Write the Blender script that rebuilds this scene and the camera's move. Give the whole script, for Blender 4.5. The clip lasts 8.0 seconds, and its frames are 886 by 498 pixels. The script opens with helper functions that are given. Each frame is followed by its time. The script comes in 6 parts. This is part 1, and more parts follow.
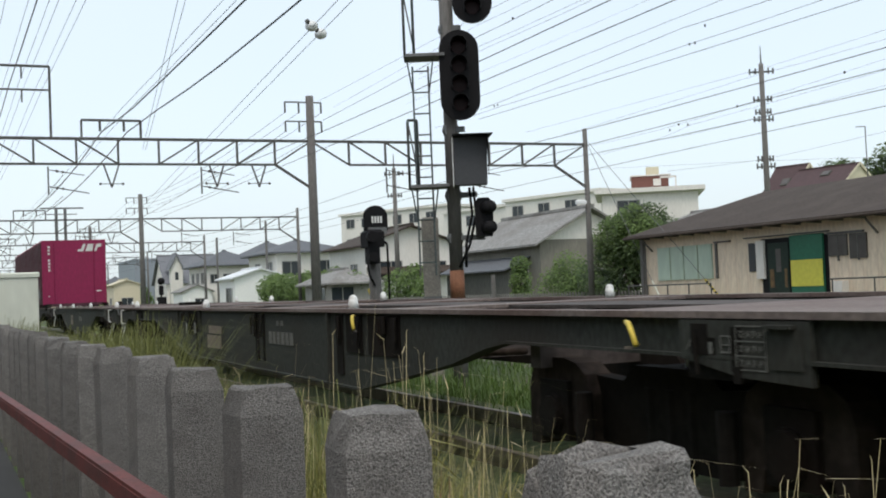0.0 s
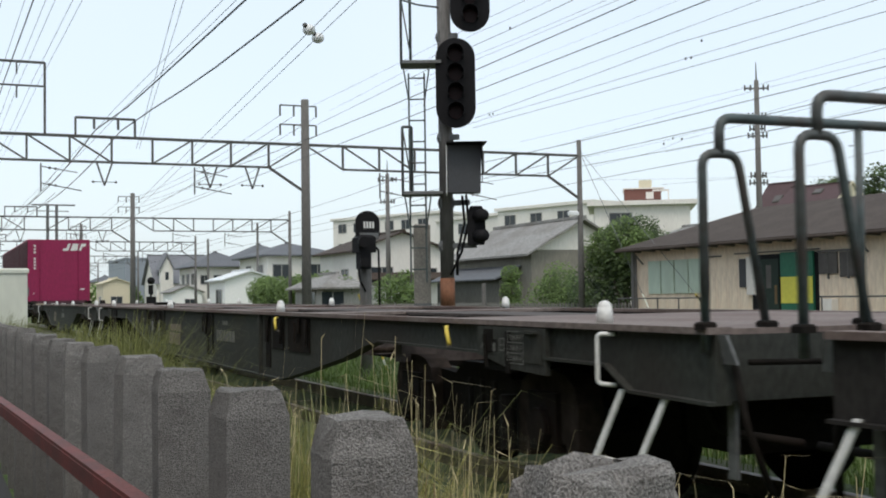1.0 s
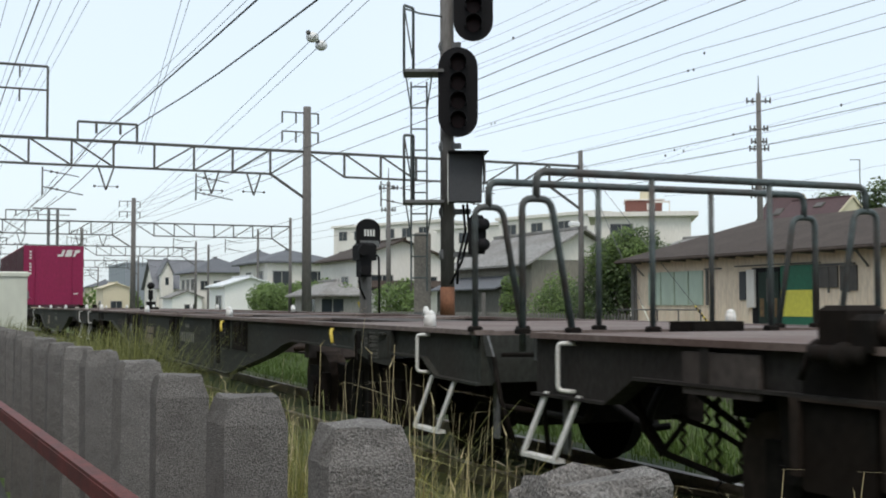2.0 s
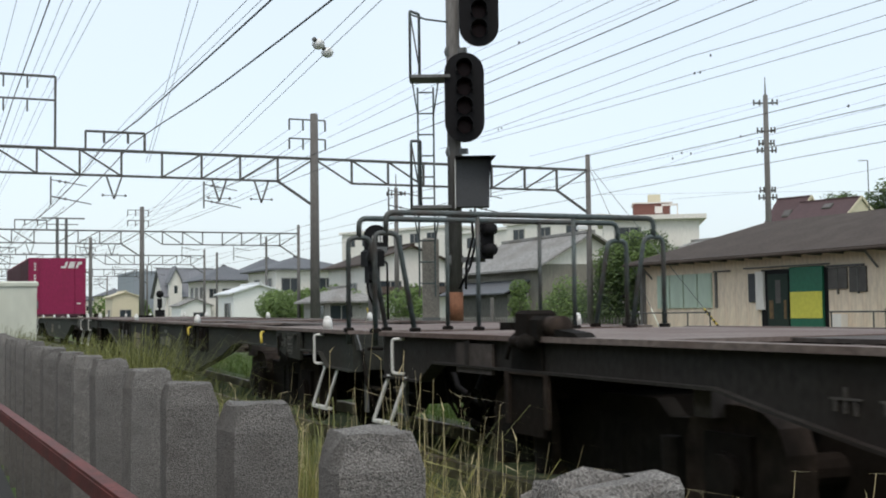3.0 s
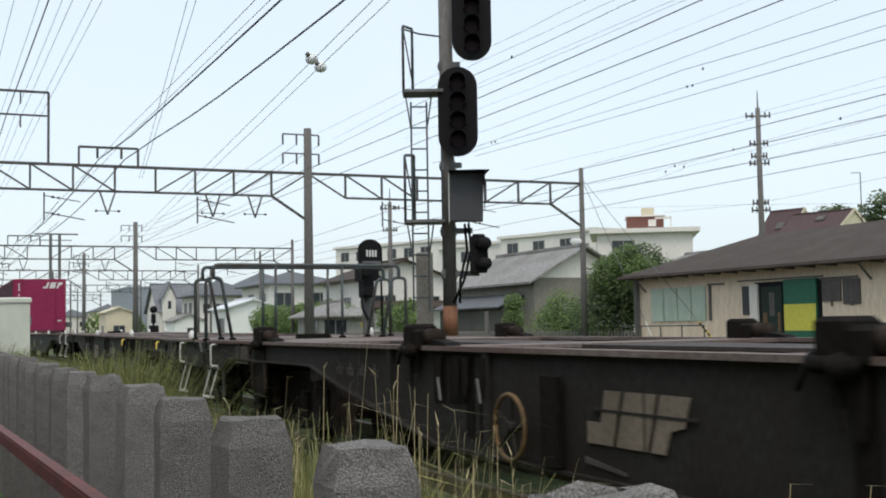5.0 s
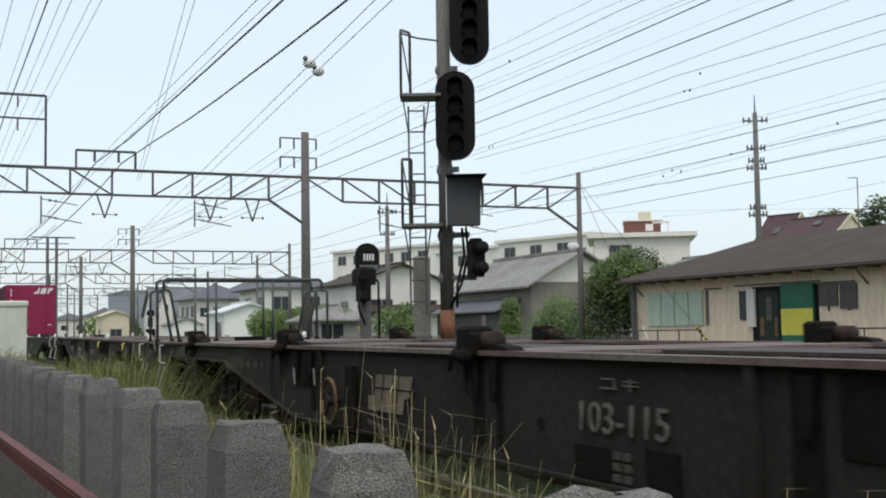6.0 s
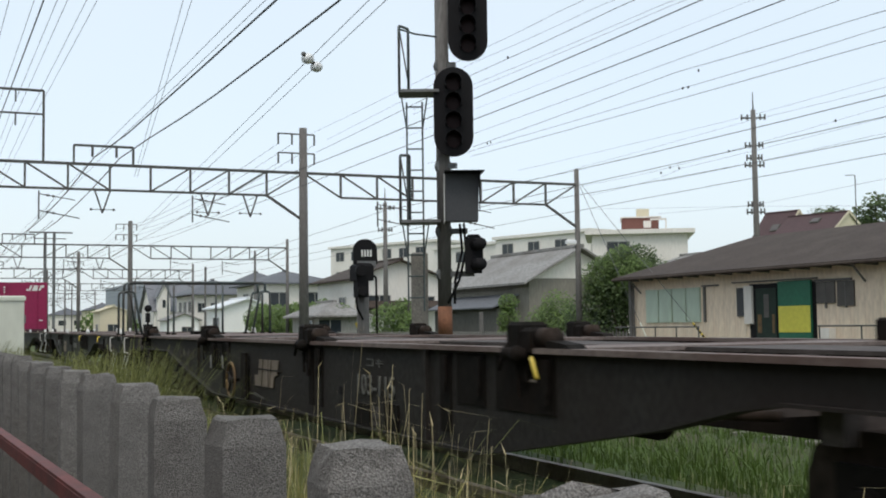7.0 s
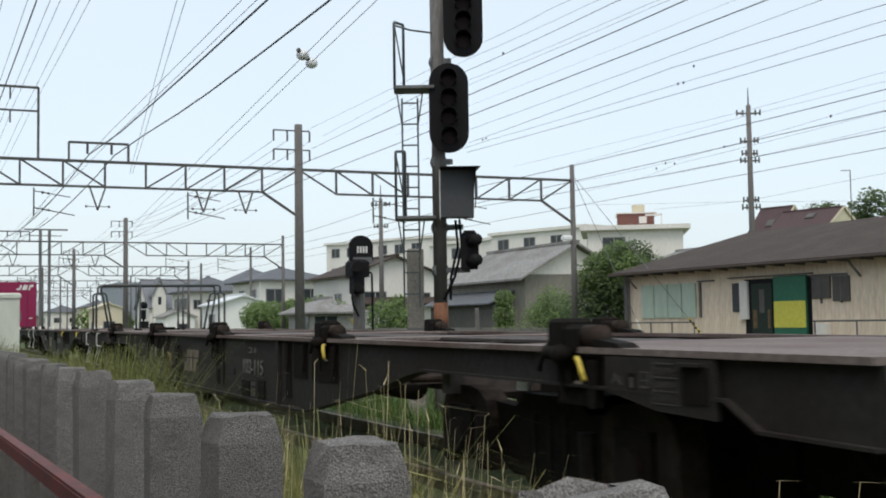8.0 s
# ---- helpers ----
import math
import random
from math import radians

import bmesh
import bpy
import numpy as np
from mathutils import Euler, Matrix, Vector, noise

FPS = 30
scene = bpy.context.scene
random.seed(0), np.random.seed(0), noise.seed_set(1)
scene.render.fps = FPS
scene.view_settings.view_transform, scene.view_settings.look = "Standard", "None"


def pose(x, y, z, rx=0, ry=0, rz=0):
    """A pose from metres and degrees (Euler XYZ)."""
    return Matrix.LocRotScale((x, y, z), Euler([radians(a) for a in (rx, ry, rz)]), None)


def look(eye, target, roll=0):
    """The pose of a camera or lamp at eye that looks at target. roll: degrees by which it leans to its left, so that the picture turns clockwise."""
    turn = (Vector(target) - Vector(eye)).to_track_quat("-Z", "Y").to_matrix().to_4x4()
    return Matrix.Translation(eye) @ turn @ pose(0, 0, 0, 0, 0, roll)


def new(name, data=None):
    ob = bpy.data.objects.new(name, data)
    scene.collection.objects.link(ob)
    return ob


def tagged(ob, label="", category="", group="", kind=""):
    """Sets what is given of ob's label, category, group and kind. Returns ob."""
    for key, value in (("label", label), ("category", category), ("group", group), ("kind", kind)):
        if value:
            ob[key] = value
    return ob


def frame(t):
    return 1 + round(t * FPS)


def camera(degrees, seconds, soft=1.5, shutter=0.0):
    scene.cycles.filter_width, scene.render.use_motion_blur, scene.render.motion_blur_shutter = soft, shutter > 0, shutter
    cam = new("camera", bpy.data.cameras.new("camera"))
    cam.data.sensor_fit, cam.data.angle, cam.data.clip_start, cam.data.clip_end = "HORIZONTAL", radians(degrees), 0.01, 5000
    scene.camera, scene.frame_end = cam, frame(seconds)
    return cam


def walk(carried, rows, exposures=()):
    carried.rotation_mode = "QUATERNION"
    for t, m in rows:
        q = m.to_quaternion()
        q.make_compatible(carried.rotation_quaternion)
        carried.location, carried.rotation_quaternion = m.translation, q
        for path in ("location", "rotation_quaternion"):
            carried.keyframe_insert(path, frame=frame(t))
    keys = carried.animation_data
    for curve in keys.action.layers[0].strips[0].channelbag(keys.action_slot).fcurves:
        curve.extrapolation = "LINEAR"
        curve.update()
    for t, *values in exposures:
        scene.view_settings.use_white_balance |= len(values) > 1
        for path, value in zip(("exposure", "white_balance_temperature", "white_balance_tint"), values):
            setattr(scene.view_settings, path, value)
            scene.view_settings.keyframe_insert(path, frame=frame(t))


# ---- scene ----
cam = camera(41.2, 8.0, soft=1.9, shutter=0.35)
EYE = (0.0, 0.0, 1.07)
walk(cam, [(t, pose(*EYE, 90 + p, r, y)) for t, y, p, r in (
    (0.0, -23.166, 2.001, 2.411), (0.5, -23.455, 2.021, 1.443), (1.0, -23.644, 2.346, 0.861),
    (1.5, -23.752, 2.661, 0.004), (3.0, -23.233, 3.036, 0.714), (3.5, -23.17, 3.194, 1.1),
    (4.0, -23.115, 3.449, 1.254), (4.5, -23.318, 3.575, 1.149), (6.0, -23.651, 3.911, 0.9),
    (6.5, -23.61, 3.873, 0.903), (7.0, -23.767, 3.723, 0.739), (7.5, -23.905, 3.6, 1.123),
    (8.0, -23.965, 3.534, 0.899))], exposures=((0.0, 0.0), (4.5, 0.0), (6.0, -0.05), (8.0, -0.06)))

# ---- light: bright overcast ----
world = bpy.data.worlds.new("overcast_sky")
scene.world = world
world.use_nodes = True
wn, wl = world.node_tree.nodes, world.node_tree.links
wn.clear()
sky = wn.new("ShaderNodeTexSky")
sky.sky_type, sky.sun_disc = "NISHITA", False
sky.sun_elevation, sky.sun_rotation = radians(58), radians(200)
sky.air_density, sky.dust_density = 1.0, 3.0
bg_sky = wn.new("ShaderNodeBackground")
bg_sky.inputs["Strength"].default_value = 0.06
wl.new(sky.outputs[0], bg_sky.inputs[0])
cloud_noise = wn.new("ShaderNodeTexNoise")
cloud_noise.inputs["Scale"].default_value, cloud_noise.inputs["Detail"].default_value = 1.6, 3
cloud_ramp = wn.new("ShaderNodeValToRGB")
cloud_ramp.color_ramp.elements[0].position, cloud_ramp.color_ramp.elements[1].position = 0.3, 0.75
cloud_ramp.color_ramp.elements[0].color = (0.735, 0.835, 0.90, 1)
cloud_ramp.color_ramp.elements[1].color = (0.83, 0.91, 0.945, 1)
bg_cloud = wn.new("ShaderNodeBackground")
bg_cloud.inputs["Strength"].default_value = 0.86
wl.new(cloud_noise.outputs["Fac"], cloud_ramp.inputs[0])
wl.new(cloud_ramp.outputs[0], bg_cloud.inputs[0])
add = wn.new("ShaderNodeAddShader")
wout = wn.new("ShaderNodeOutputWorld")
wl.new(bg_sky.outputs[0], add.inputs[0])
wl.new(bg_cloud.outputs[0], add.inputs[1])
wl.new(add.outputs[0], wout.inputs[0])
sun_data = bpy.data.lights.new("sun", "SUN")
sun_data.energy, sun_data.angle, sun_data.color = 1.2, radians(20), (1.0, 0.92, 0.83)
sun = new("sun", sun_data)
sun.matrix_world = look((0, 0, 60), (0 + 20, 0 + 30, 0))


# ---- materials ----
def material(name, colour, rough=0.8, metal=0.0, vary=0.25, fine=40.0, coarse=1.5, second=None, mix=0.5, bump=0.15, streak=0.0, tone=0.0, spec=0.4):
    """Two scales of noise over a base colour; second: a stain colour laid on in patches; streak: stretch along z; tone: change per object."""
    m = bpy.data.materials.new(name)
    m.use_nodes = True
    n, l = m.node_tree.nodes, m.node_tree.links
    b = n["Principled BSDF"]
    b.inputs["Roughness"].default_value, b.inputs["Metallic"].default_value = rough, metal
    b.inputs["Specular IOR Level"].default_value = spec
    co = n.new("ShaderNodeTexCoord")
    mp = n.new("ShaderNodeMapping")
    mp.inputs["Scale"].default_value = (1, 1, 1 - 0.9 * streak)
    l.new(co.outputs["Object"], mp.inputs[0])
    na, nb = n.new("ShaderNodeTexNoise"), n.new("ShaderNodeTexNoise")
    for k, s, d in ((na, fine, 4), (nb, coarse, 5)):
        k.inputs["Scale"].default_value, k.inputs["Detail"].default_value = s, d
        l.new(mp.outputs[0], k.inputs["Vector"])
    def shade(k):
        return tuple(min(1, max(0, c * k)) for c in colour[:3]) + (1,)
    ra = n.new("ShaderNodeValToRGB")
    ra.color_ramp.elements[0].position, ra.color_ramp.elements[1].position = 0.3, 0.7
    ra.color_ramp.elements[0].color, ra.color_ramp.elements[1].color = shade(1 - vary), shade(1 + vary)
    l.new(na.outputs["Fac"], ra.inputs[0])
    rb = n.new("ShaderNodeValToRGB")
    rb.color_ramp.elements[0].position, rb.color_ramp.elements[1].position = 0.62 - 0.3 * mix, 0.72 - 0.1 * mix
    rb.color_ramp.elements[0].color, rb.color_ramp.elements[1].color = (0, 0, 0, 1), (mix, mix, mix, 1)
    l.new(nb.outputs["Fac"], rb.inputs[0])
    mx = n.new("ShaderNodeMix")
    mx.data_type = "RGBA"
    sec = second if second else tuple(c * (1 - vary) for c in colour[:3])
    l.new(rb.outputs[0], mx.inputs[0])
    l.new(ra.outputs[0], mx.inputs[6])
    mx.inputs[7].default_value = (*sec[:3], 1)
    last = mx.outputs[2]
    if tone:
        info = n.new("ShaderNodeObjectInfo")
        mr = n.new("ShaderNodeMapRange")
        mr.inputs[3].default_value, mr.inputs[4].default_value = 1 - tone, 1 + tone
        l.new(info.outputs["Random"], mr.inputs[0])
        hs = n.new("ShaderNodeHueSaturation")
        l.new(mr.outputs[0], hs.inputs["Value"])
        l.new(last, hs.inputs["Color"])
        last = hs.outputs[0]
    l.new(last, b.inputs["Base Color"])
    if bump:
        bp = n.new("ShaderNodeBump")
        bp.inputs["Strength"].default_value, bp.inputs["Distance"].default_value = bump, 0.02
        l.new(na.outputs["Fac"], bp.inputs["Height"])
        l.new(bp.outputs[0], b.inputs["Normal"])
    return m


def leaf_material(name, colour, vary=0.45):
    """Leaves and blades: every blade its own tone, with some light passing through."""
    m = bpy.data.materials.new(name)
    m.use_nodes = True
    n, l = m.node_tree.nodes, m.node_tree.links
    b = n["Principled BSDF"]
    b.inputs["Roughness"].default_value = 0.6
    g = n.new("ShaderNodeNewGeometry")
    r = n.new("ShaderNodeValToRGB")
    r.color_ramp.elements[0].color = (*[c * (1 - vary) for c in colour], 1)
    r.color_ramp.elements[1].color = (*[min(1, c * (1 + vary)) for c in colour], 1)
    l.new(g.outputs["Random Per Island"], r.inputs[0])
    l.new(r.outputs[0], b.inputs["Base Color"])
    tr = n.new("ShaderNodeBsdfTranslucent")
    l.new(r.outputs[0], tr.inputs[0])
    ms = n.new("ShaderNodeMixShader")
    ms.inputs[0].default_value = 0.3
    l.new(b.outputs[0], ms.inputs[1])
    l.new(tr.outputs[0], ms.inputs[2])
    l.new(ms.outputs[0], n["Material Output"].inputs[0])
    return m


M_GRASS_GROUND = material("grassy_ground", (0.07, 0.12, 0.03), 0.95, vary=0.4, fine=18, coarse=0.5, second=(0.15, 0.13, 0.05), mix=0.6, bump=0.6)
M_BALLAST = material("ballast", (0.17, 0.145, 0.12), 0.95, vary=0.5, fine=22, coarse=0.6, second=(0.10, 0.075, 0.055), mix=0.6, bump=1.0)
M_OVERGROWN = material("overgrown_ballast", (0.06, 0.085, 0.03), 0.95, vary=0.45, fine=20, coarse=0.8, second=(0.10, 0.075, 0.05), mix=0.6, bump=0.8)
M_ASPHALT = material("road_asphalt", (0.055, 0.055, 0.055), 0.9, vary=0.3, fine=60, coarse=0.7, bump=0.4)
M_RAIL = material("rail_steel", (0.30, 0.26, 0.23), 0.4, 0.7, vary=0.2, fine=30, second=(0.12, 0.06, 0.035), mix=0.5)
M_SLEEPER = material("sleeper_concrete", (0.25, 0.23, 0.2), 0.9, vary=0.3)
M_CONC = material("fence_concrete", (0.205, 0.195, 0.183), 0.95, vary=0.6, fine=280, coarse=14, second=(0.125, 0.115, 0.108), mix=0.45, bump=0.6, tone=0.15, spec=0.2)
M_RED = material("red_oxide_paint", (0.13, 0.028, 0.022), 0.6, vary=0.35, fine=60, coarse=6, second=(0.055, 0.02, 0.015), mix=0.6)
M_STEELPAINT = material("weathered_grey_steel", (0.15, 0.155, 0.155), 0.6, 0.2, vary=0.25, fine=25, coarse=2, second=(0.10, 0.085, 0.07), mix=0.5)
M_TRUSS = material("dark_truss_steel", (0.085, 0.085, 0.08), 0.65, 0.2, vary=0.25, fine=15, coarse=1)
M_POLE = material("concrete_pole", (0.14, 0.133, 0.125), 0.85, vary=0.25, fine=30, coarse=1, second=(0.095, 0.085, 0.078), mix=0.5, streak=0.9)
M_WAGON_GREEN = material("wagon_dark_green_paint", (0.042, 0.045, 0.039), 0.75, vary=0.3, fine=35, coarse=1.3, second=(0.036, 0.030, 0.025), mix=0.7, bump=0.2, streak=0.5, spec=0.2)
M_WAGON = material("wagon_grey_paint", (0.031, 0.0285, 0.026), 0.7, vary=0.35, fine=35, coarse=1.3, second=(0.022, 0.016, 0.0135), mix=0.75, bump=0.2, streak=0.5, spec=0.2)
M_DECK_DARK = material("oily_deck_plate", (0.075, 0.062, 0.056), 0.85, vary=0.35, fine=20, coarse=1.5, second=(0.04, 0.03, 0.026), mix=0.7)
M_BOGIE = material("brown_dusty_bogie", (0.043, 0.032, 0.026), 0.9, vary=0.4, fine=14, coarse=3, second=(0.014, 0.011, 0.009), mix=0.7, spec=0.12)
M_DECK = material("rusty_deck_plate", (0.18, 0.145, 0.13), 0.8, 0.0, vary=0.3, fine=30, coarse=1.2, second=(0.10, 0.055, 0.045), mix=0.7)
M_UNDER = material("near_black_underframe", (0.011, 0.0095, 0.008), 0.85, vary=0.35, fine=20, second=(0.018, 0.011, 0.008), mix=0.6, spec=0.12)
M_WHITE = material("white_paint", (0.72, 0.72, 0.69), 0.5, vary=0.12, fine=40, coarse=8, second=(0.42, 0.38, 0.33), mix=0.4)
M_CREAM = material("cream_painted_steel", (0.62, 0.64, 0.55), 0.55, vary=0.06, fine=8, coarse=2, second=(0.45, 0.43, 0.33), mix=0.4, streak=0.7)
M_WHEEL = material("worn_yellow_handwheel", (0.17, 0.105, 0.04), 0.65, vary=0.3, fine=25, coarse=5, second=(0.09, 0.055, 0.03), mix=0.8)
M_YELLOW = material("yellow_paint", (0.62, 0.47, 0.07), 0.55, vary=0.2, second=(0.32, 0.24, 0.08), mix=0.5)
M_GALV = material("galvanised_tube", (0.075, 0.095, 0.095), 0.5, 0.2, vary=0.25, fine=20, coarse=4, second=(0.075, 0.05, 0.04), mix=0.6)
M_BLACK = material("matt_black_paint", (0.011, 0.0105, 0.0115), 0.7, vary=0.2, spec=0.15)
M_LENS = material("dark_signal_lens", (0.022, 0.006, 0.006), 0.35, vary=0.1, bump=0, spec=0.12)
M_BOXGREY = material("dark_grey_box_paint", (0.05, 0.052, 0.056), 0.6, vary=0.12)
M_ORANGE = material("rusty_orange_mast", (0.23, 0.095, 0.05), 0.8, vary=0.3, second=(0.16, 0.085, 0.05), mix=0.6)
M_WIRE = material("wire_copper_dark", (0.05, 0.052, 0.055), 0.6, 0.2, vary=0.1, bump=0)
M_INSUL = material("white_porcelain", (0.72, 0.73, 0.72), 0.3, vary=0.06, bump=0)
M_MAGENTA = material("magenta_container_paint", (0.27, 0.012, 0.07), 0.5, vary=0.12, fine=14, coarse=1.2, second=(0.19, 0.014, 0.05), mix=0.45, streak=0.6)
M_MAGENTA_SIDE = material("dark_container_side", (0.085, 0.03, 0.042), 0.65, vary=0.3, fine=14, coarse=1.2, second=(0.05, 0.03, 0.03), mix=0.7, streak=0.6)
M_LETTER = material("worn_white_lettering", (0.135, 0.135, 0.122), 0.75, vary=0.4, fine=50, second=(0.10, 0.10, 0.09), mix=0.6, bump=0)
M_LETTER_FAINT = material("washed_out_lettering", (0.085, 0.078, 0.072), 0.8, vary=0.35, fine=45, second=(0.05, 0.043, 0.04), mix=0.7, bump=0)
M_LETTER_TAN = material("faded_tan_lettering", (0.22, 0.18, 0.14), 0.8, vary=0.25, fine=40, second=(0.12, 0.10, 0.075), mix=0.6, bump=0)
M_PLANK = material("weathered_timber_wall", (0.78, 0.65, 0.50), 0.85, vary=0.12, fine=9, coarse=0.9, second=(0.50, 0.34, 0.23), mix=0.6, streak=0.7, tone=0.04)
M_ROOF_GREY = material("grey_slate_roof", (0.050, 0.036, 0.028), 0.9, vary=0.4, fine=12, coarse=0.8, second=(0.075, 0.058, 0.047), mix=0.6)
M_ROOF_TILE = material("grey_tile_roof", (0.25, 0.243, 0.23), 0.8, vary=0.3, fine=6, coarse=0.6, second=(0.155, 0.14, 0.125), mix=0.6)
M_ROOF_DARK = material("dark_tile_roof", (0.11, 0.115, 0.125), 0.7, vary=0.2, fine=6, coarse=0.6)
M_ROOF_BLUE = material("blue_grey_tile_roof", (0.17, 0.175, 0.19), 0.7, vary=0.2, fine=6, coarse=0.6)
M_ROOF_RED = material("maroon_roof", (0.078, 0.046, 0.047), 0.75, vary=0.2, fine=6, coarse=0.6)
M_ROOF_WHITE = material("pale_metal_roof", (0.68, 0.70, 0.71), 0.5, vary=0.06, fine=6)
M_WALL_WHITE = material("white_render_wall", (0.71, 0.68, 0.63), 0.85, vary=0.07, fine=8, coarse=0.4, second=(0.56, 0.52, 0.47), mix=0.4, streak=0.8)
M_WALL_SHED = material("clean_white_wall", (0.80, 0.80, 0.77), 0.7, vary=0.04, fine=6, coarse=0.5)
M_WALL_GREY = material("grey_mortar_wall", (0.34, 0.33, 0.30), 0.9, vary=0.15, fine=8, coarse=0.5, second=(0.2, 0.19, 0.17), mix=0.5, streak=0.8)
M_WALL_TAUPE = material("taupe_mortar_wall", (0.21, 0.195, 0.165), 0.9, vary=0.15, fine=8, coarse=0.5, second=(0.13, 0.12, 0.10), mix=0.5, streak=0.8)
M_WALL_DARK = material("dark_board_wall", (0.10, 0.095, 0.085), 0.85, vary=0.25, fine=10, coarse=0.6, streak=0.8)
M_WALL_CREAM = material("cream_render_wall", (0.62, 0.56, 0.41), 0.85, vary=0.08, fine=8, coarse=0.5)
M_WALL_BLUE = material("blue_grey_cladding", (0.27, 0.30, 0.33), 0.7, vary=0.06, fine=5, coarse=0.3)
M_WALL_BRICK = material("red_brick_penthouse", (0.17, 0.075, 0.06), 0.85, vary=0.15, fine=12)
M_GLASS = material("dark_window_glass", (0.035, 0.042, 0.048), 0.12, vary=0.15, fine=2, bump=0)
M_WINDOW_BROWN = material("dusty_brown_window", (0.085, 0.075, 0.068), 0.35, vary=0.2, fine=4, bump=0)
M_PALEGREEN = material("pale_green_panel", (0.44, 0.53, 0.43), 0.6, vary=0.06, fine=5, second=(0.36, 0.42, 0.34), mix=0.4, streak=0.7)
M_GREEN_DARK = material("shaded_green_door", (0.012, 0.026, 0.018), 0.7, vary=0.2, fine=8)
M_GREEN = material("deep_green_paint", (0.02, 0.13, 0.075), 0.55, vary=0.12, fine=8)
M_YELLOWPANEL = material("yellow_panel_paint", (0.60, 0.56, 0.08), 0.55, vary=0.08, fine=8)
M_BARK = material("bark", (0.07, 0.055, 0.04), 0.95, vary=0.35)
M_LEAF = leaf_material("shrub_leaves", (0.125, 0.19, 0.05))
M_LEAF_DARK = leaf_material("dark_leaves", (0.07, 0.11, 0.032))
M_BLADE = leaf_material("green_grass_blades", (0.165, 0.175, 0.05))
M_FIELD = leaf_material("field_grass_blades", (0.085, 0.135, 0.027), 0.35)
M_CLUMP = leaf_material("yellow_green_blades", (0.27, 0.25, 0.075), 0.45)
M_STRAW_BROWN = leaf_material("matted_brown_straw", (0.36, 0.25, 0.13), 0.4)
M_STRAW = leaf_material("dry_grass_blades", (0.60, 0.50, 0.28), 0.35)
M_PALEFENCE = material("old_fence_wood", (0.17, 0.165, 0.15), 0.9, vary=0.25)


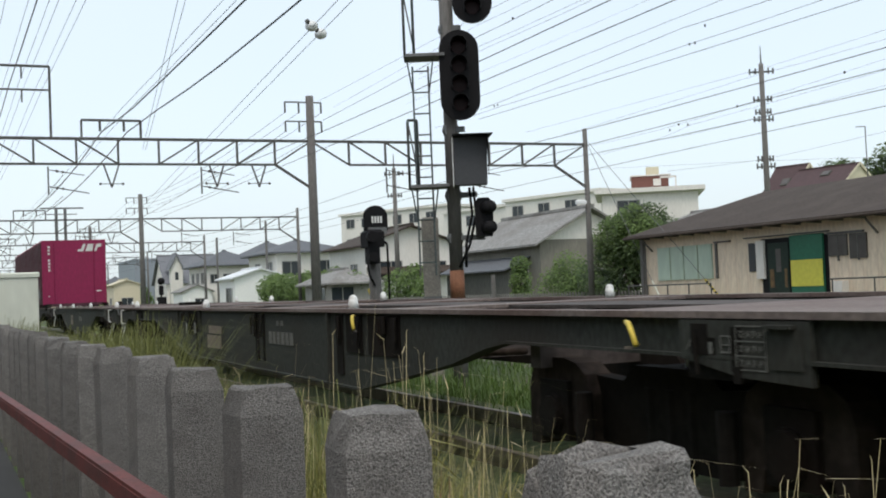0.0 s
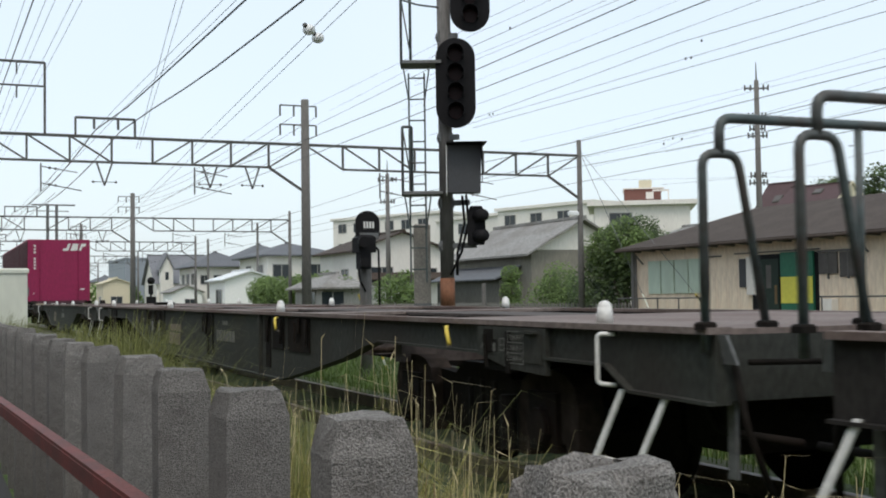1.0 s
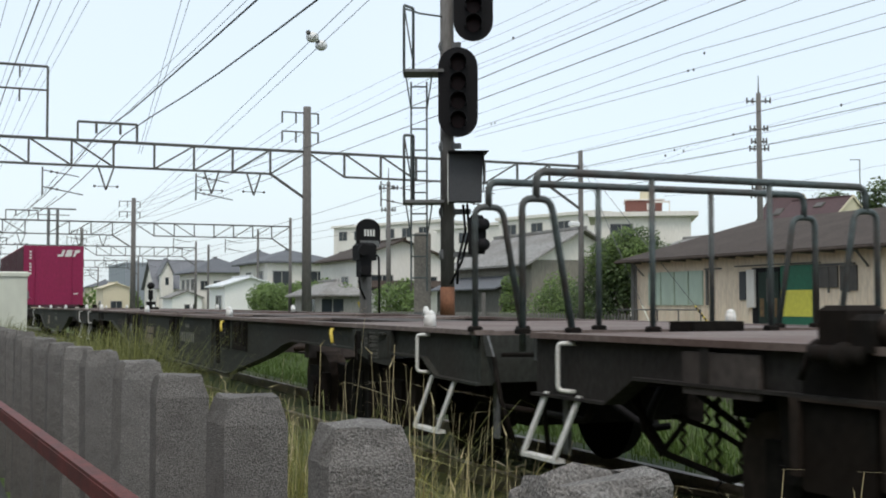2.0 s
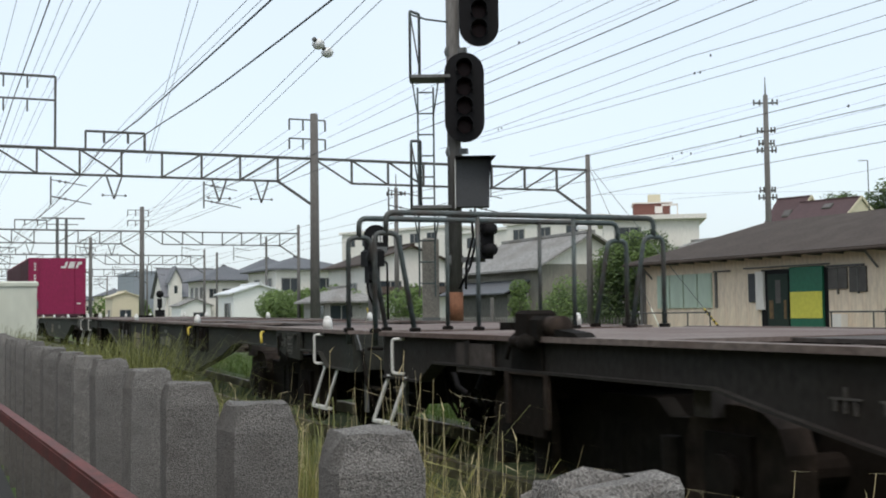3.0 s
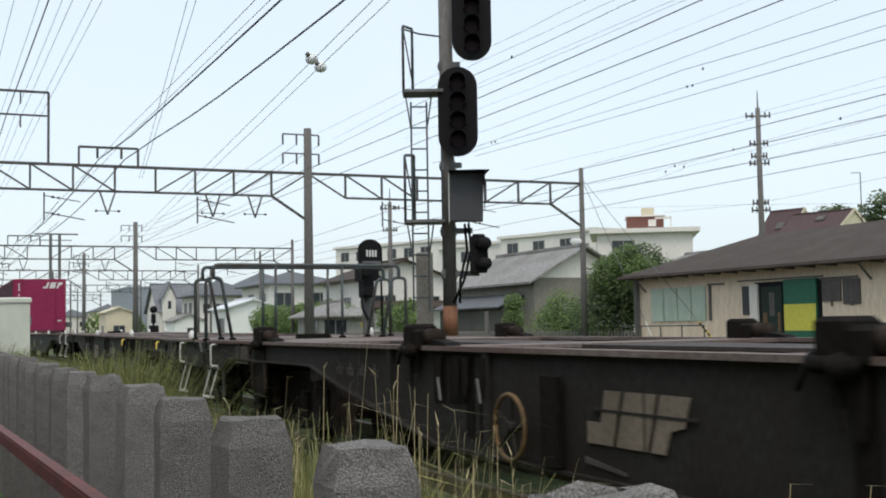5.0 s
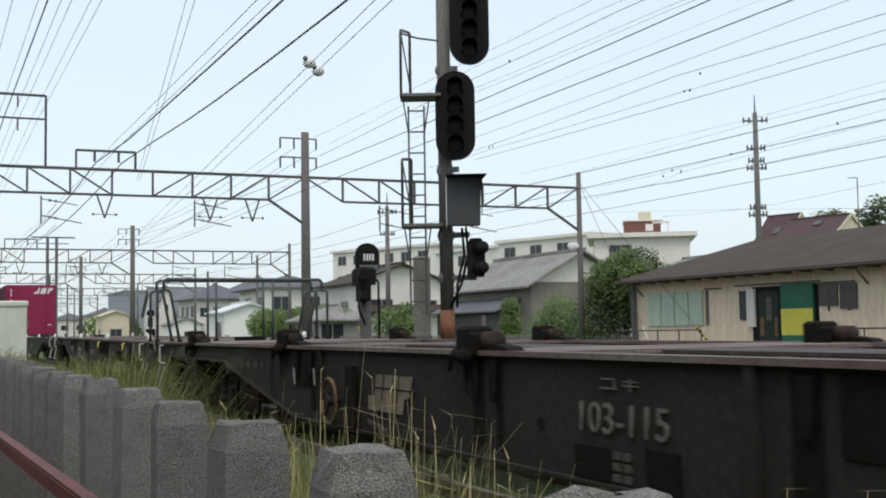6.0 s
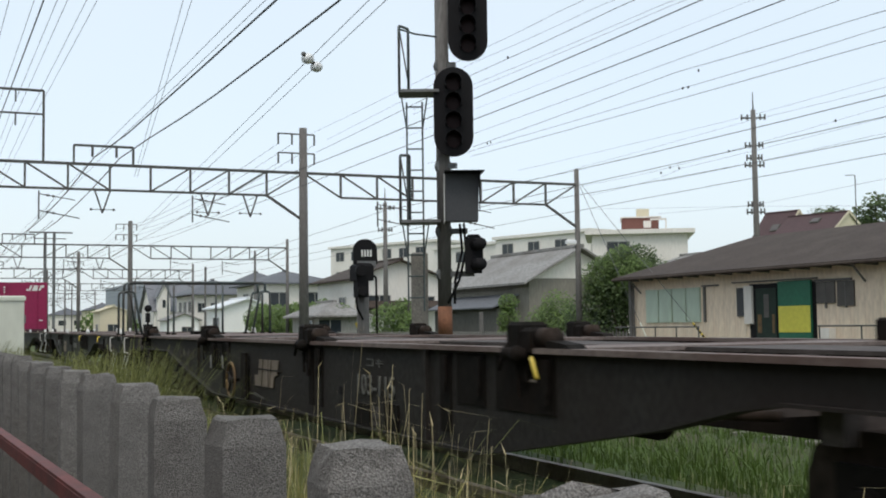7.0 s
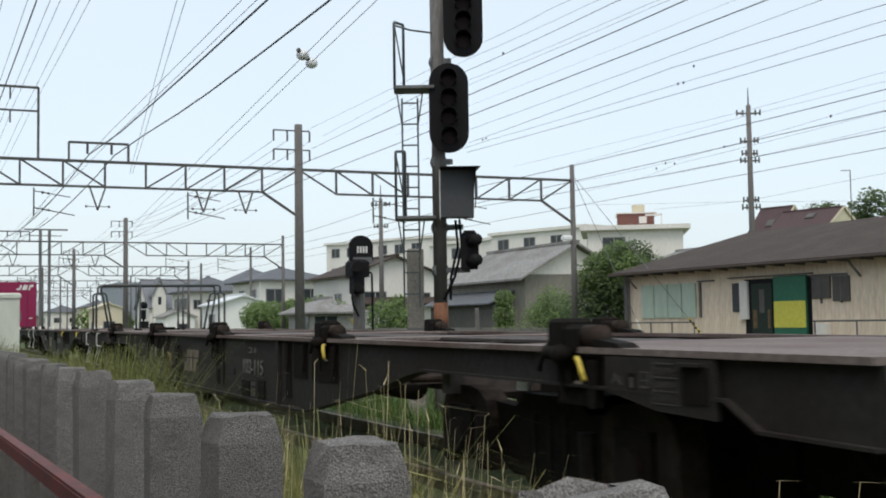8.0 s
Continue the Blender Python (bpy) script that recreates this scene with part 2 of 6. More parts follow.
# ---- mesh kit ----
class Kit:
    """Collects boxes, tubes and sheets into one mesh."""
    def __init__(self):
        self.v, self.f = [], []

    def poly(self, pts, faces):
        k = len(self.v)
        self.v += [tuple(p) for p in pts]
        self.f += [tuple(i + k for i in fc) for fc in faces]
        return self

    def box(self, x0, x1, y0, y1, z0, z1):
        return self.poly([(x, y, z) for z in (z0, z1) for x, y in ((x0, y0), (x1, y0), (x1, y1), (x0, y1))],
                         [(3, 2, 1, 0), (4, 5, 6, 7), (0, 1, 5, 4), (1, 2, 6, 5), (2, 3, 7, 6), (3, 0, 4, 7)])

    def bevel_box(self, x0, x1, y0, y1, z0, z1, c):
        """A box whose top edges are chamfered."""
        self.poly([(x0, y0, z0), (x1, y0, z0), (x1, y1, z0), (x0, y1, z0),
                   (x0, y0, z1 - c), (x1, y0, z1 - c), (x1, y1, z1 - c), (x0, y1, z1 - c),
                   (x0 + c, y0 + c, z1), (x1 - c, y0 + c, z1), (x1 - c, y1 - c, z1), (x0 + c, y1 - c, z1)],
                  [(3, 2, 1, 0), (0, 1, 5, 4), (1, 2, 6, 5), (2, 3, 7, 6), (3, 0, 4, 7),
                   (4, 5, 9, 8), (5, 6, 10, 9), (6, 7, 11, 10), (7, 4, 8, 11), (8, 9, 10, 11)])
        return self

    def tube(self, pts, r, n=8, r1=None):
        """A round tube along a line of points, closed at its ends."""
        pts = [Vector(p) for p in pts]
        k = len(self.v)
        last = len(pts) - 1
        side = None
        for i, p in enumerate(pts):
            d = (pts[min(i + 1, last)] - pts[max(i - 1, 0)]).normalized()
            if side is None:
                side = d.orthogonal().normalized()
            side = (side - d * side.dot(d)).normalized()
            up = d.cross(side)
            rr = r if r1 is None else r + (r1 - r) * i / last
            for j in range(n):
                a = 2 * math.pi * j / n
                self.v.append(tuple(p + (side * math.cos(a) + up * math.sin(a)) * rr))
        for i in range(last):
            for j in range(n):
                a, b = k + i * n + j, k + i * n + (j + 1) % n
                self.f.append((a, b, b + n, a + n))
        self.f.append(tuple(range(k + n - 1, k - 1, -1)))
        self.f.append(tuple(range(k + last * n, k + last * n + n)))
        return self

    def beam(self, p, q, w, h=None):
        """A square bar from p to q, w wide and h high."""
        p, q, h = Vector(p), Vector(q), h or w
        d = (q - p).normalized()
        s = d.cross(Vector((0, 0, 1)))
        s = s.normalized() if s.length > 1e-4 else Vector((1, 0, 0))
        u = s.cross(d)
        pts = [e + s * a * w / 2 + u * b * h / 2 for e in (p, q) for a, b in ((-1, -1), (1, -1), (1, 1), (-1, 1))]
        return self.poly(pts, [(0, 1, 2, 3), (7, 6, 5, 4), (0, 4, 5, 1), (1, 5, 6, 2), (2, 6, 7, 3), (3, 7, 4, 0)])

    def prism(self, pts, depth):
        """A flat outline pushed along the vector depth."""
        n, dv = len(pts), Vector(depth)
        a = [Vector(p) for p in pts]
        return self.poly(a + [p + dv for p in a],
                         [tuple(range(n - 1, -1, -1)), tuple(range(n, 2 * n))] + [(i, (i + 1) % n, (i + 1) % n + n, i + n) for i in range(n)])

    def ball(self, c, r, n=10, m=6, sz=1.0):
        k = len(self.v)
        for i in range(m + 1):
            a = math.pi * i / m
            for j in range(n):
                b = 2 * math.pi * j / n
                self.v.append((c[0] + r * math.sin(a) * math.cos(b), c[1] + r * math.sin(a) * math.sin(b), c[2] + r * sz * math.cos(a)))
        for i in range(m):
            for j in range(n):
                self.f.append((k + i * n + j, k + (i + 1) * n + j, k + (i + 1) * n + (j + 1) % n, k + i * n + (j + 1) % n))
        return self

    def disc(self, c, axis, r, thick, n=20, hole=0.0):
        """A disc, or a ring where hole > 0, square to an axis 'x' or 'y'."""
        def at(a, rr, o):
            u, w = rr * math.cos(a), rr * math.sin(a)
            return (c[0] + o, c[1] + u, c[2] + w) if axis == "x" else (c[0] + u, c[1] + o, c[2] + w)
        k = len(self.v)
        for j in range(n):
            a = 2 * math.pi * j / n
            for rr in (hole, r):
                for o in (-thick / 2, thick / 2):
                    self.v.append(at(a, rr, o))
        for j in range(n):
            a, b = k + 4 * j, k + 4 * ((j + 1) % n)
            for p, q in ((0, 2), (2, 3), (3, 1), (1, 0)):
                self.f.append((a + p, a + q, b + q, b + p))
        return self

    def mesh(self, name, mat, smooth=False):
        me = bpy.data.meshes.new(name)
        me.from_pydata(self.v, [], self.f)
        bm = bmesh.new()
        bm.from_mesh(me)
        bmesh.ops.recalc_face_normals(bm, faces=bm.faces)
        bm.to_mesh(me)
        bm.free()
        me.materials.append(mat)
        if smooth:
            for p in me.polygons:
                p.use_smooth = True
        return me


def part(name, kit, mat, parent=None, label="", smooth=False):
    """One mesh object, under a thing or under a part."""
    ob = new(name, kit.mesh(name, mat, smooth) if isinstance(kit, Kit) else kit)
    if parent is not None:
        ob.parent = parent
    return tagged(ob, label)


def thing(name, label, category, group="", kind="", m=None):
    ob = new(name)
    ob.empty_display_size = 0.2
    if m is not None:
        ob.matrix_world = m
    return tagged(ob, label, category, group, kind)


def bend(p, q, r, k=5):
    """Points of a rounded corner between three points."""
    a, b, c = (Vector(x) for x in q)
    s, e = b + (a - b).normalized() * r, b + (c - b).normalized() * r
    return [((1 - t) ** 2) * s + 2 * t * (1 - t) * b + t * t * e for t in [i / k for i in range(k + 1)]]


def rounded(pts, r, k=4):
    """A line of points with rounded corners."""
    out = [Vector(pts[0])]
    for a, b, c in zip(pts, pts[1:], pts[2:]):
        out += bend(None, (a, b, c), r, k)
    return out + [Vector(pts[-1])]


# ---- ground, tracks ----
GROUND = -0.42
ground = part("ground", Kit().poly([(-900, -300, GROUND), (1500, -300, GROUND), (1500, 2500, GROUND), (-900, 2500, GROUND)], [(0, 1, 2, 3)]), M_GRASS_GROUND)
tagged(ground, "grassy ground along and between the tracks", "ground", kind="structure")


def bow(y):
    """How far the line drifts sideways and up with its distance."""
    def ease(t):
        t = min(1.0, max(0.0, t))
        return t * t * (3 - 2 * t)
    return 0.84 * ease((y - 12) / 34) - 0.006 * max(0.0, y - 46), 0.09 * ease((y - 6) / 24)


TRACK_X = (4.13, 9.6, 17.0, 20.8)
RAIL_Z = -0.05


def track(x):
    ys = [-12 + 6 * i for i in range(45)]
    bed = Kit()
    top = RAIL_Z - (0.13 if x < 5 else 0.2)
    for y in ys:
        dx, dz = bow(y)
        bed.v += [(x + dx + o, y, z + dz * 0.3) for o, z in ((-1.9, GROUND + 0.004), (-1.35, top), (1.35, top), (1.9, GROUND + 0.004))]
    for i in range(len(ys) - 1):
        for j in range(3):
            a = 4 * i + j
            bed.f.append((a, a + 1, a + 5, a + 4))
    tagged(part("ballast_bed", bed, M_OVERGROWN if x < 12 else M_BALLAST), "brown stone ballast bed under the track", "ballast", kind="structure")
    t = thing("railway_track", "steel rails on concrete sleepers in ballast", "track", group="tracks of the line", kind="structure")
    for s in (-0.553, 0.553):
        r = Kit()
        for lo, hi, half in ((-0.15, -0.135, 0.065), (-0.135, -0.04, 0.01), (-0.04, 0.0, 0.033)):
            for y0, y1 in zip(ys, ys[1:]):
                (d0, e0), (d1, e1) = bow(y0), bow(y1)
                a, b = x + s + d0, x + s + d1
                z0, z1 = RAIL_Z + lo, RAIL_Z + hi
                r.poly([(a - half, y0, z0 + e0 * .3), (a + half, y0, z0 + e0 * .3), (b + half, y1, z0 + e1 * .3), (b - half, y1, z0 + e1 * .3),
                        (a - half, y0, z1 + e0 * .3), (a + half, y0, z1 + e0 * .3), (b + half, y1, z1 + e1 * .3), (b - half, y1, z1 + e1 * .3)],
                       [(3, 2, 1, 0), (4, 5, 6, 7), (0, 1, 5, 4), (1, 2, 6, 5), (2, 3, 7, 6), (3, 0, 4, 7)])
        part("rail", r, M_RAIL, t)
    sl = Kit()
    for i in range(140):
        y = -8 + 0.6 * i
        dx, dz = bow(y)
        sl.box(x + dx - 1.0, x + dx + 1.0, y - 0.11, y + 0.11, RAIL_Z - 0.33, RAIL_Z - 0.16 + dz * .3)
    tagged(part("sleepers", sl, M_SLEEPER, t), kind="stuff")


for tx in TRACK_X:
    track(tx)

# ---- concrete fence ----
def fence():
    f = thing("concrete_post_fence", "weathered concrete post fence with a red rail", "fence", kind="structure")
    rng = random.Random(4)
    y, i = 1.13 - 9 * 0.775, 0
    while y < 24:
        hgt = 0.875 + rng.uniform(-0.012, 0.012)
        a = 0.076
        n = 5
        k = Kit()
        # rough, worn head: chamfered top drawn as a small grid with chips
        pts, faces = [], []
        rings = [(GROUND, 1.0), (hgt - 0.062, 1.0), (hgt - 0.03, 0.90), (hgt - 0.004, 0.80), (hgt, 0.74)]
        per = [(-1, -1), (-0.33, -1), (0.33, -1), (1, -1), (1, -0.33), (1, 0.33), (1, 1), (0.33, 1), (-0.33, 1), (-1, 1), (-1, 0.33), (-1, -0.33)]
        for ri, (z, s) in enumerate(rings):
            for px, py in per:
                broken = 0.5 < y < 1.5
                j = 0.0015 if ri < 2 else (0.010 if broken else 0.004)
                c = 0.975 if abs(px) == abs(py) == 1 else 1
                pts.append((px * a * s * c + rng.uniform(-j, j), py * a * s * c + rng.uniform(-j, j), z + (rng.uniform(-0.018, 0.014) if ri > 1 and broken else rng.uniform(-0.005, 0.005) if ri > 1 else 0)))
        m = len(per)
        for ri in range(len(rings) - 1):
            for q in range(m):
                faces.append((ri * m + q, ri * m + (q + 1) % m, (ri + 1) * m + (q + 1) % m, (ri + 1) * m + q))
        faces.append(tuple(range((len(rings) - 1) * m, len(rings) * m)))
        k.poly(pts, faces)
        p = part("concrete_post", k, M_CONC, f)
        p.matrix_world = pose(0.68, y, 0, rng.uniform(-0.8, 0.8), rng.uniform(-0.8, 0.8), rng.uniform(-4, 4))
        y += 0.775 if y < 4 else 0.86
        i += 1
    r = Kit()
    p0, p1 = Vector((0.585, 0.9, 0.57)), Vector((0.12, 12.2, 0.57))
    r.beam(p0, p1, 0.045, 0.012)
    r.beam(p0 - Vector((0.02, 0, 0.03)), p1 - Vector((0.02, 0, 0.03)), 0.012, 0.05)
    part("rail", r, M_RED, f, "red-brown painted steel angle rail")


fence()


def trackside_box():
    b = thing("trackside_cabinet", "cream painted steel trackside cabinet behind the fence", "cabinet")
    part("body", Kit().box(-0.55, 0.0, -0.3, 0.3, 0, 1.93), M_CREAM, b)
    part("lid", Kit().bevel_box(-0.57, 0.02, -0.32, 0.32, 1.93, 2.0, 0.02), M_CREAM, b)
    part("hinge", Kit().box(0.0, 0.02, -0.33, -0.28, 1.6, 1.72), M_STEELPAINT, b)
    b.matrix_world = pose(1.335, 18.3, GROUND)


trackside_box()


# ---- flat wagons ----
LEN, HALF, DECK = 19.6, 1.32, 0.935
CAPS = (1.03, 6.9, 12.7, 18.57)
LOCKS = (2.25, 6.08, 9.91, 13.74, 17.57)


def side_profile():
    """The fish-bellied side sill: (distance from the front end, height of its lower edge)."""
    return [(0, 0.635), (0.70, 0.635), (0.94, 0.76), (3.8, 0.757), (4.1, 0.70), (4.6, 0.615), (5.45, 0.487), (6.4, 0.345), (13.2, 0.345), (14.15, 0.487),
            (15.0, 0.62), (15.5, 0.73), (15.75, 0.765), (17.88, 0.76), (18.8, 0.755), (19.0, 0.65), (LEN, 0.64)]


def lettering(text, height, length, mat):
    """A flat mesh of a line of text, as long and as high as given."""
    cu = bpy.data.curves.new("lettering", "FONT")
    cu.body, cu.size, cu.extrude = text, 1.0, 0.004
    tmp = new("lettering", cu)
    me = bpy.data.meshes.new_from_object(tmp.evaluated_get(bpy.context.evaluated_depsgraph_get()))
    bpy.data.objects.remove(tmp)
    xs, ys = [v.co.x for v in me.vertices], [v.co.y for v in me.vertices]
    sx, sy = length / (max(xs) - min(xs)), height / (max(ys) - min(ys))
    for v in me.vertices:
        v.co.x, v.co.y = (v.co.x - min(xs)) * sx, (v.co.y - min(ys)) * sy
    me.materials.clear()
    me.materials.append(mat)
    return me


def wagon(name, label, rail_front, rail_rear, caps, logo, detail=True):
    """A container flat. Its own space: x across, y ahead, the front end at y = 0, the rear at -LEN; z from the railhead level."""
    w = thing(name, label, "wagon", group="flat wagons of the freight train")
    prof = side_profile()
    paint = M_WAGON_GREEN if caps else M_WAGON
    for s in (-1, 1):
        x0 = s * (HALF - 0.05)
        web = Kit().prism([(x0, -a, za) for a, za in prof] + [(x0, -LEN, DECK - 0.03), (x0, 0, DECK - 0.03)], (s * 0.012, 0, 0))
        flange = Kit().prism([(x0 - s * 0.06, -a, za) for a, za in prof] + [(x0 - s * 0.06, -a, za - 0.014) for a, za in reversed(prof)], (s * 0.11, 0, 0))
        part("side_sill", web, paint, w, "dark grey-green fish-bellied side sill")
        part("lower_flange", flange, paint, w)
        part("deck_edge", Kit().box(min(s * (HALF - 0.12), s * HALF), max(s * (HALF - 0.12), s * HALF), -LEN, 0, DECK - 0.028, DECK), M_DECK, w, "rust-worn steel deck edge")
        if detail:
            for u in (1.45, 5.6, 7.1, 12.4):
                zb = max(z for (a, z), (b, z2) in zip(prof, prof[1:]) if a <= u <= b)
                xo = s * (HALF - 0.037)
                part("stiffener", Kit().box(min(xo, xo + s * 0.03), max(xo, xo + s * 0.03), -u - 0.03, -u + 0.03, zb, DECK - 0.03), paint, w)
    for s, y in ((1, 0.0), (-1, -LEN)):
        part("end_sill", Kit().box(-HALF + 0.04, HALF - 0.04, min(y, y - s * 0.014), max(y, y - s * 0.014), 0.64, DECK - 0.03), paint, w)
    # deck plates and cross members between open bays
    plates = ((0, 3.1), (5.9, 6.5), (9.3, 10.4), (13.2, 13.8), (16.6, LEN))
    for a, b in plates:
        part("deck_plate", Kit().box(-HALF + 0.12, HALF - 0.12, -b, -a, DECK - 0.03, DECK - 0.006), M_DECK, w)
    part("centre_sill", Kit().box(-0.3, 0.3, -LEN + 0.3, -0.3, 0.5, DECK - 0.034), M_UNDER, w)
    part("centre_plate", Kit().box(-0.34, 0.34, -16.6, -3.1, DECK - 0.033, DECK - 0.012), M_DECK_DARK, w)
    cross = Kit().box(-HALF + 0.1, HALF - 0.1, -0.06, 0.06, 0.62, DECK - 0.036).mesh("cross_member", M_DECK_DARK)
    for i in range(12):
        part("cross_member", cross, M_DECK_DARK, w).location = (0, -3.6 - i * 1.12, 0)
    # container locks, with their levers
    for u in CAPS if caps else ():
        for s in (-1, 1):
            x = s * (HALF - 0.15)
            c = Kit().tube([(x, -u, DECK - 0.01), (x, -u, DECK + 0.045), (x, -u, DECK + 0.075)], 0.042, 12, 0.034).ball((x, -u, DECK + 0.072), 0.034, 12, 6)
            part("lock_cap", c, M_WHITE, w, "white painted container lock", smooth=True)
    for u in LOCKS:
        for s in (-1, 1):
            x = s * (HALF - 0.06)
            if not caps:
                lk = part("container_lock", Kit().bevel_box(x - 0.085, x + 0.085, -u - 0.03, -u + 0.11, DECK - 0.02, DECK + 0.135, 0.018).bevel_box(x - 0.08, x + 0.08, -u - 0.13, -u - 0.028, DECK - 0.02, DECK + 0.105, 0.02), M_UNDER, w, "black greasy container lock")
                part("barrel", Kit().tube([(x, -u - 0.12, DECK + 0.05), (x, -u - 0.26, DECK + 0.05)], 0.055, 12), M_BOGIE, lk, smooth=True)
                part("tongue", Kit().prism([(x - 0.05, -u - 0.25, DECK - 0.004), (x - 0.05, -u - 0.5, DECK - 0.004), (x - 0.05, -u - 0.45, DECK + 0.022), (x - 0.05, -u - 0.25, DECK + 0.04)], (0.10, 0, 0)), M_UNDER, lk)
                if s < 0:
                    part("clamp", Kit().tube(rounded([(x - 0.05, -u + 0.14, DECK - 0.005), (x - 0.085, -u + 0.14, DECK - 0.03), (x - 0.09, -u - 0.1, DECK - 0.03)], 0.03), 0.032, 10).tube([(x - 0.09, -u + 0.15, DECK - 0.03), (x - 0.095, -u + 0.19, DECK - 0.12)], 0.012, 8).ball((x - 0.09, -u - 0.02, DECK - 0.035), 0.05, 10, 6), M_UNDER, lk, smooth=True)
        if detail and u == LOCKS[0]:
            for q in (-0.27, 0.17):
                part("hanger", Kit().box(-HALF + 0.0, -HALF + 0.02, -u - q - 0.022, -u - q + 0.022, 0.47, 0.752), M_BOGIE, w)
            part("hanger_bar", Kit().box(-HALF + 0.0, -HALF + 0.02, -u - 0.145, -u + 0.245, 0.735, 0.755), M_BOGIE, w)
            part("lever_guide", Kit().box(-HALF + 0.022, -HALF + 0.045, -u - 0.1, -u + 0.25, 0.42, DECK - 0.05), M_UNDER, w)
        elif detail:
            back = u > 12
            lo = 0.60 if u < 16 else 0.66
            spans = ((-1.13, -0.97), (-0.88, -0.5), (-0.36, 0.3)) if back and u < 16 else ((-0.12, 0.3),) if back else ((0.0, 0.12), (0.3, 0.36)) if u > 8 else ((0.25, 0.43), (0.48, 0.7), (0.72, 0.82), (0.9, 1.05))
            # black plates paint in the shadow of the recesses by the lock brackets
            for a, b in spans:
                part("recess_shade", Kit().box(-HALF + 0.028, -HALF + 0.036, -u - b, -u - a, lo if b - a > 0.16 else 0.42, DECK - 0.045), M_UNDER, w, "black plate painted as the shadow of a recess")
            for a, b in spans:
                part("lever_bracket", Kit().box(-HALF + 0.0, -HALF + 0.013, -u - b + 0.02, -u - b + 0.09, 0.70, DECK - 0.06).box(-HALF - 0.004, -HALF + 0.012, -u - b + 0.03, -u - b + 0.075, 0.655, 0.72), M_UNDER, w)
            part("lever_guide", Kit().box(-HALF - 0.004, -HALF + 0.012, -u - 0.06, -u + 0.05, 0.76, DECK - 0.05).tube([(-HALF - 0.012, -u + 0.02, DECK - 0.08), (-HALF - 0.012, -u + 0.0, 0.68)], 0.010, 6), M_UNDER, w)
            if back:
                q = -0.5 if caps else 0.17
                lev = Kit().tube(rounded([(-HALF - 0.03, -u - q, DECK - 0.05), (-HALF - 0.08, -u - q - 0.10, DECK - 0.05), (-HALF - 0.09, -u - q - 0.17, DECK - 0.145)], 0.05), 0.0125, 8)
                part("lock_lever", lev, M_YELLOW, w, "yellow lock lever", smooth=True)
                part("tag", Kit().box(-HALF - 0.02, -HALF - 0.015, -u - q - 0.02, -u - q + 0.04, 0.765, 0.778), M_LETTER_TAN, w)
            elif u < 8:
                for q, z in ((0.47, 0.62), (1.02, 0.63)):
                    part("lock_lever", Kit().tube([(-HALF - 0.04, -u - q, z + 0.13), (-HALF - 0.05, -u - q - 0.06, z)], 0.008, 6), M_STEELPAINT, w)
    # bogies
    for u in (2.75, 16.98):
        bogie(w, -u, detail, u < 10)
    if not caps:
        part("air_reservoir", Kit().tube([(-0.65, -13.05, 0.56), (-0.65, -14.0, 0.56)], 0.115, 16), M_UNDER, w, "near-black cylindrical air reservoir", smooth=True)
    part("air_pipe", Kit().tube([(-1.0, -13.2, 0.66), (-1.02, -14.6, 0.64), (-1.02, -15.4, 0.68)], 0.022, 8), M_BOGIE, w, smooth=True)
    part("draft_gear", Kit().box(-0.6, 0.6, -LEN + 0.75, -LEN + 1.2, 0.3, 0.62), M_UNDER, w, "near-black brake rigging behind the coupler")
    # ends: grips, steps, coupler, railing
    for s, y in ((-1, 0.0), (1, -LEN)):
        for sx in (-1, 1) if s < 0 or caps else ():
            gx = sx * (HALF + 0.03)
            off = 0.34 if s < 0 else (0.8 if caps else 0.5)
            yy = y + s * off
            part("grab_handle", Kit().tube(rounded([(sx * (HALF - 0.03), yy - 0.06, DECK - 0.045), (gx, yy, DECK - 0.045), (gx, yy, DECK - 0.27), (sx * (HALF - 0.03), yy - 0.06, DECK - 0.275)], 0.025), 0.011, 8), M_WHITE, w, "white grab handle", smooth=True)
            ya, yb = (y - 0.13, y - 0.45) if s < 0 else (y + off - 0.47, y + off - 0.12)
            st = Kit()
            for q in (ya, yb):
                st.prism([(sx * (HALF - 0.03), q - 0.02, 0.645), (sx * (HALF - 0.03), q + 0.02, 0.645), (gx, q + 0.16, 0.335), (gx, q + 0.12, 0.335)], (sx * 0.012, 0, 0))
            st.bevel_box(min(gx - sx * 0.04, gx + sx * 0.012), max(gx - sx * 0.04, gx + sx * 0.012), min(ya, yb) + 0.12, max(ya, yb) + 0.16, 0.315, 0.337, 0.005)
            part("step", st, M_WHITE, w, "pale grey steel step")
        cp = Kit().box(-0.12, 0.12, min(y, y - s * 0.36), max(y, y - s * 0.36), 0.66, 0.9).box(-0.17, 0.17, min(y - s * 0.2, y - s * 0.4), max(y - s * 0.2, y - s * 0.4), 0.7, 0.98)
        part("coupler", cp, M_UNDER, w, "black knuckle coupler")
        for x in (-0.5, 0.55):
            part("brake_hose", Kit().tube([(x, y, 0.68), (x, y - s * 0.15, 0.5), (x * 0.8, y - s * 0.32, 0.38), (x * 0.6, y - s * 0.4, 0.4)], 0.022, 8), M_BLACK, w, smooth=True)
        lv = part("uncoupling_lever", Kit().tube([(-1.22, y - s * 0.03, 0.80), (-1.2, y - s * 0.08, 0.55), (-1.12, y - s * 0.16, 0.22)], 0.015, 8).tube([(-1.2, y - s * 0.1, 0.8), (-0.15, y - s * 0.12, 0.78)], 0.013, 6), M_UNDER, w, smooth=True)
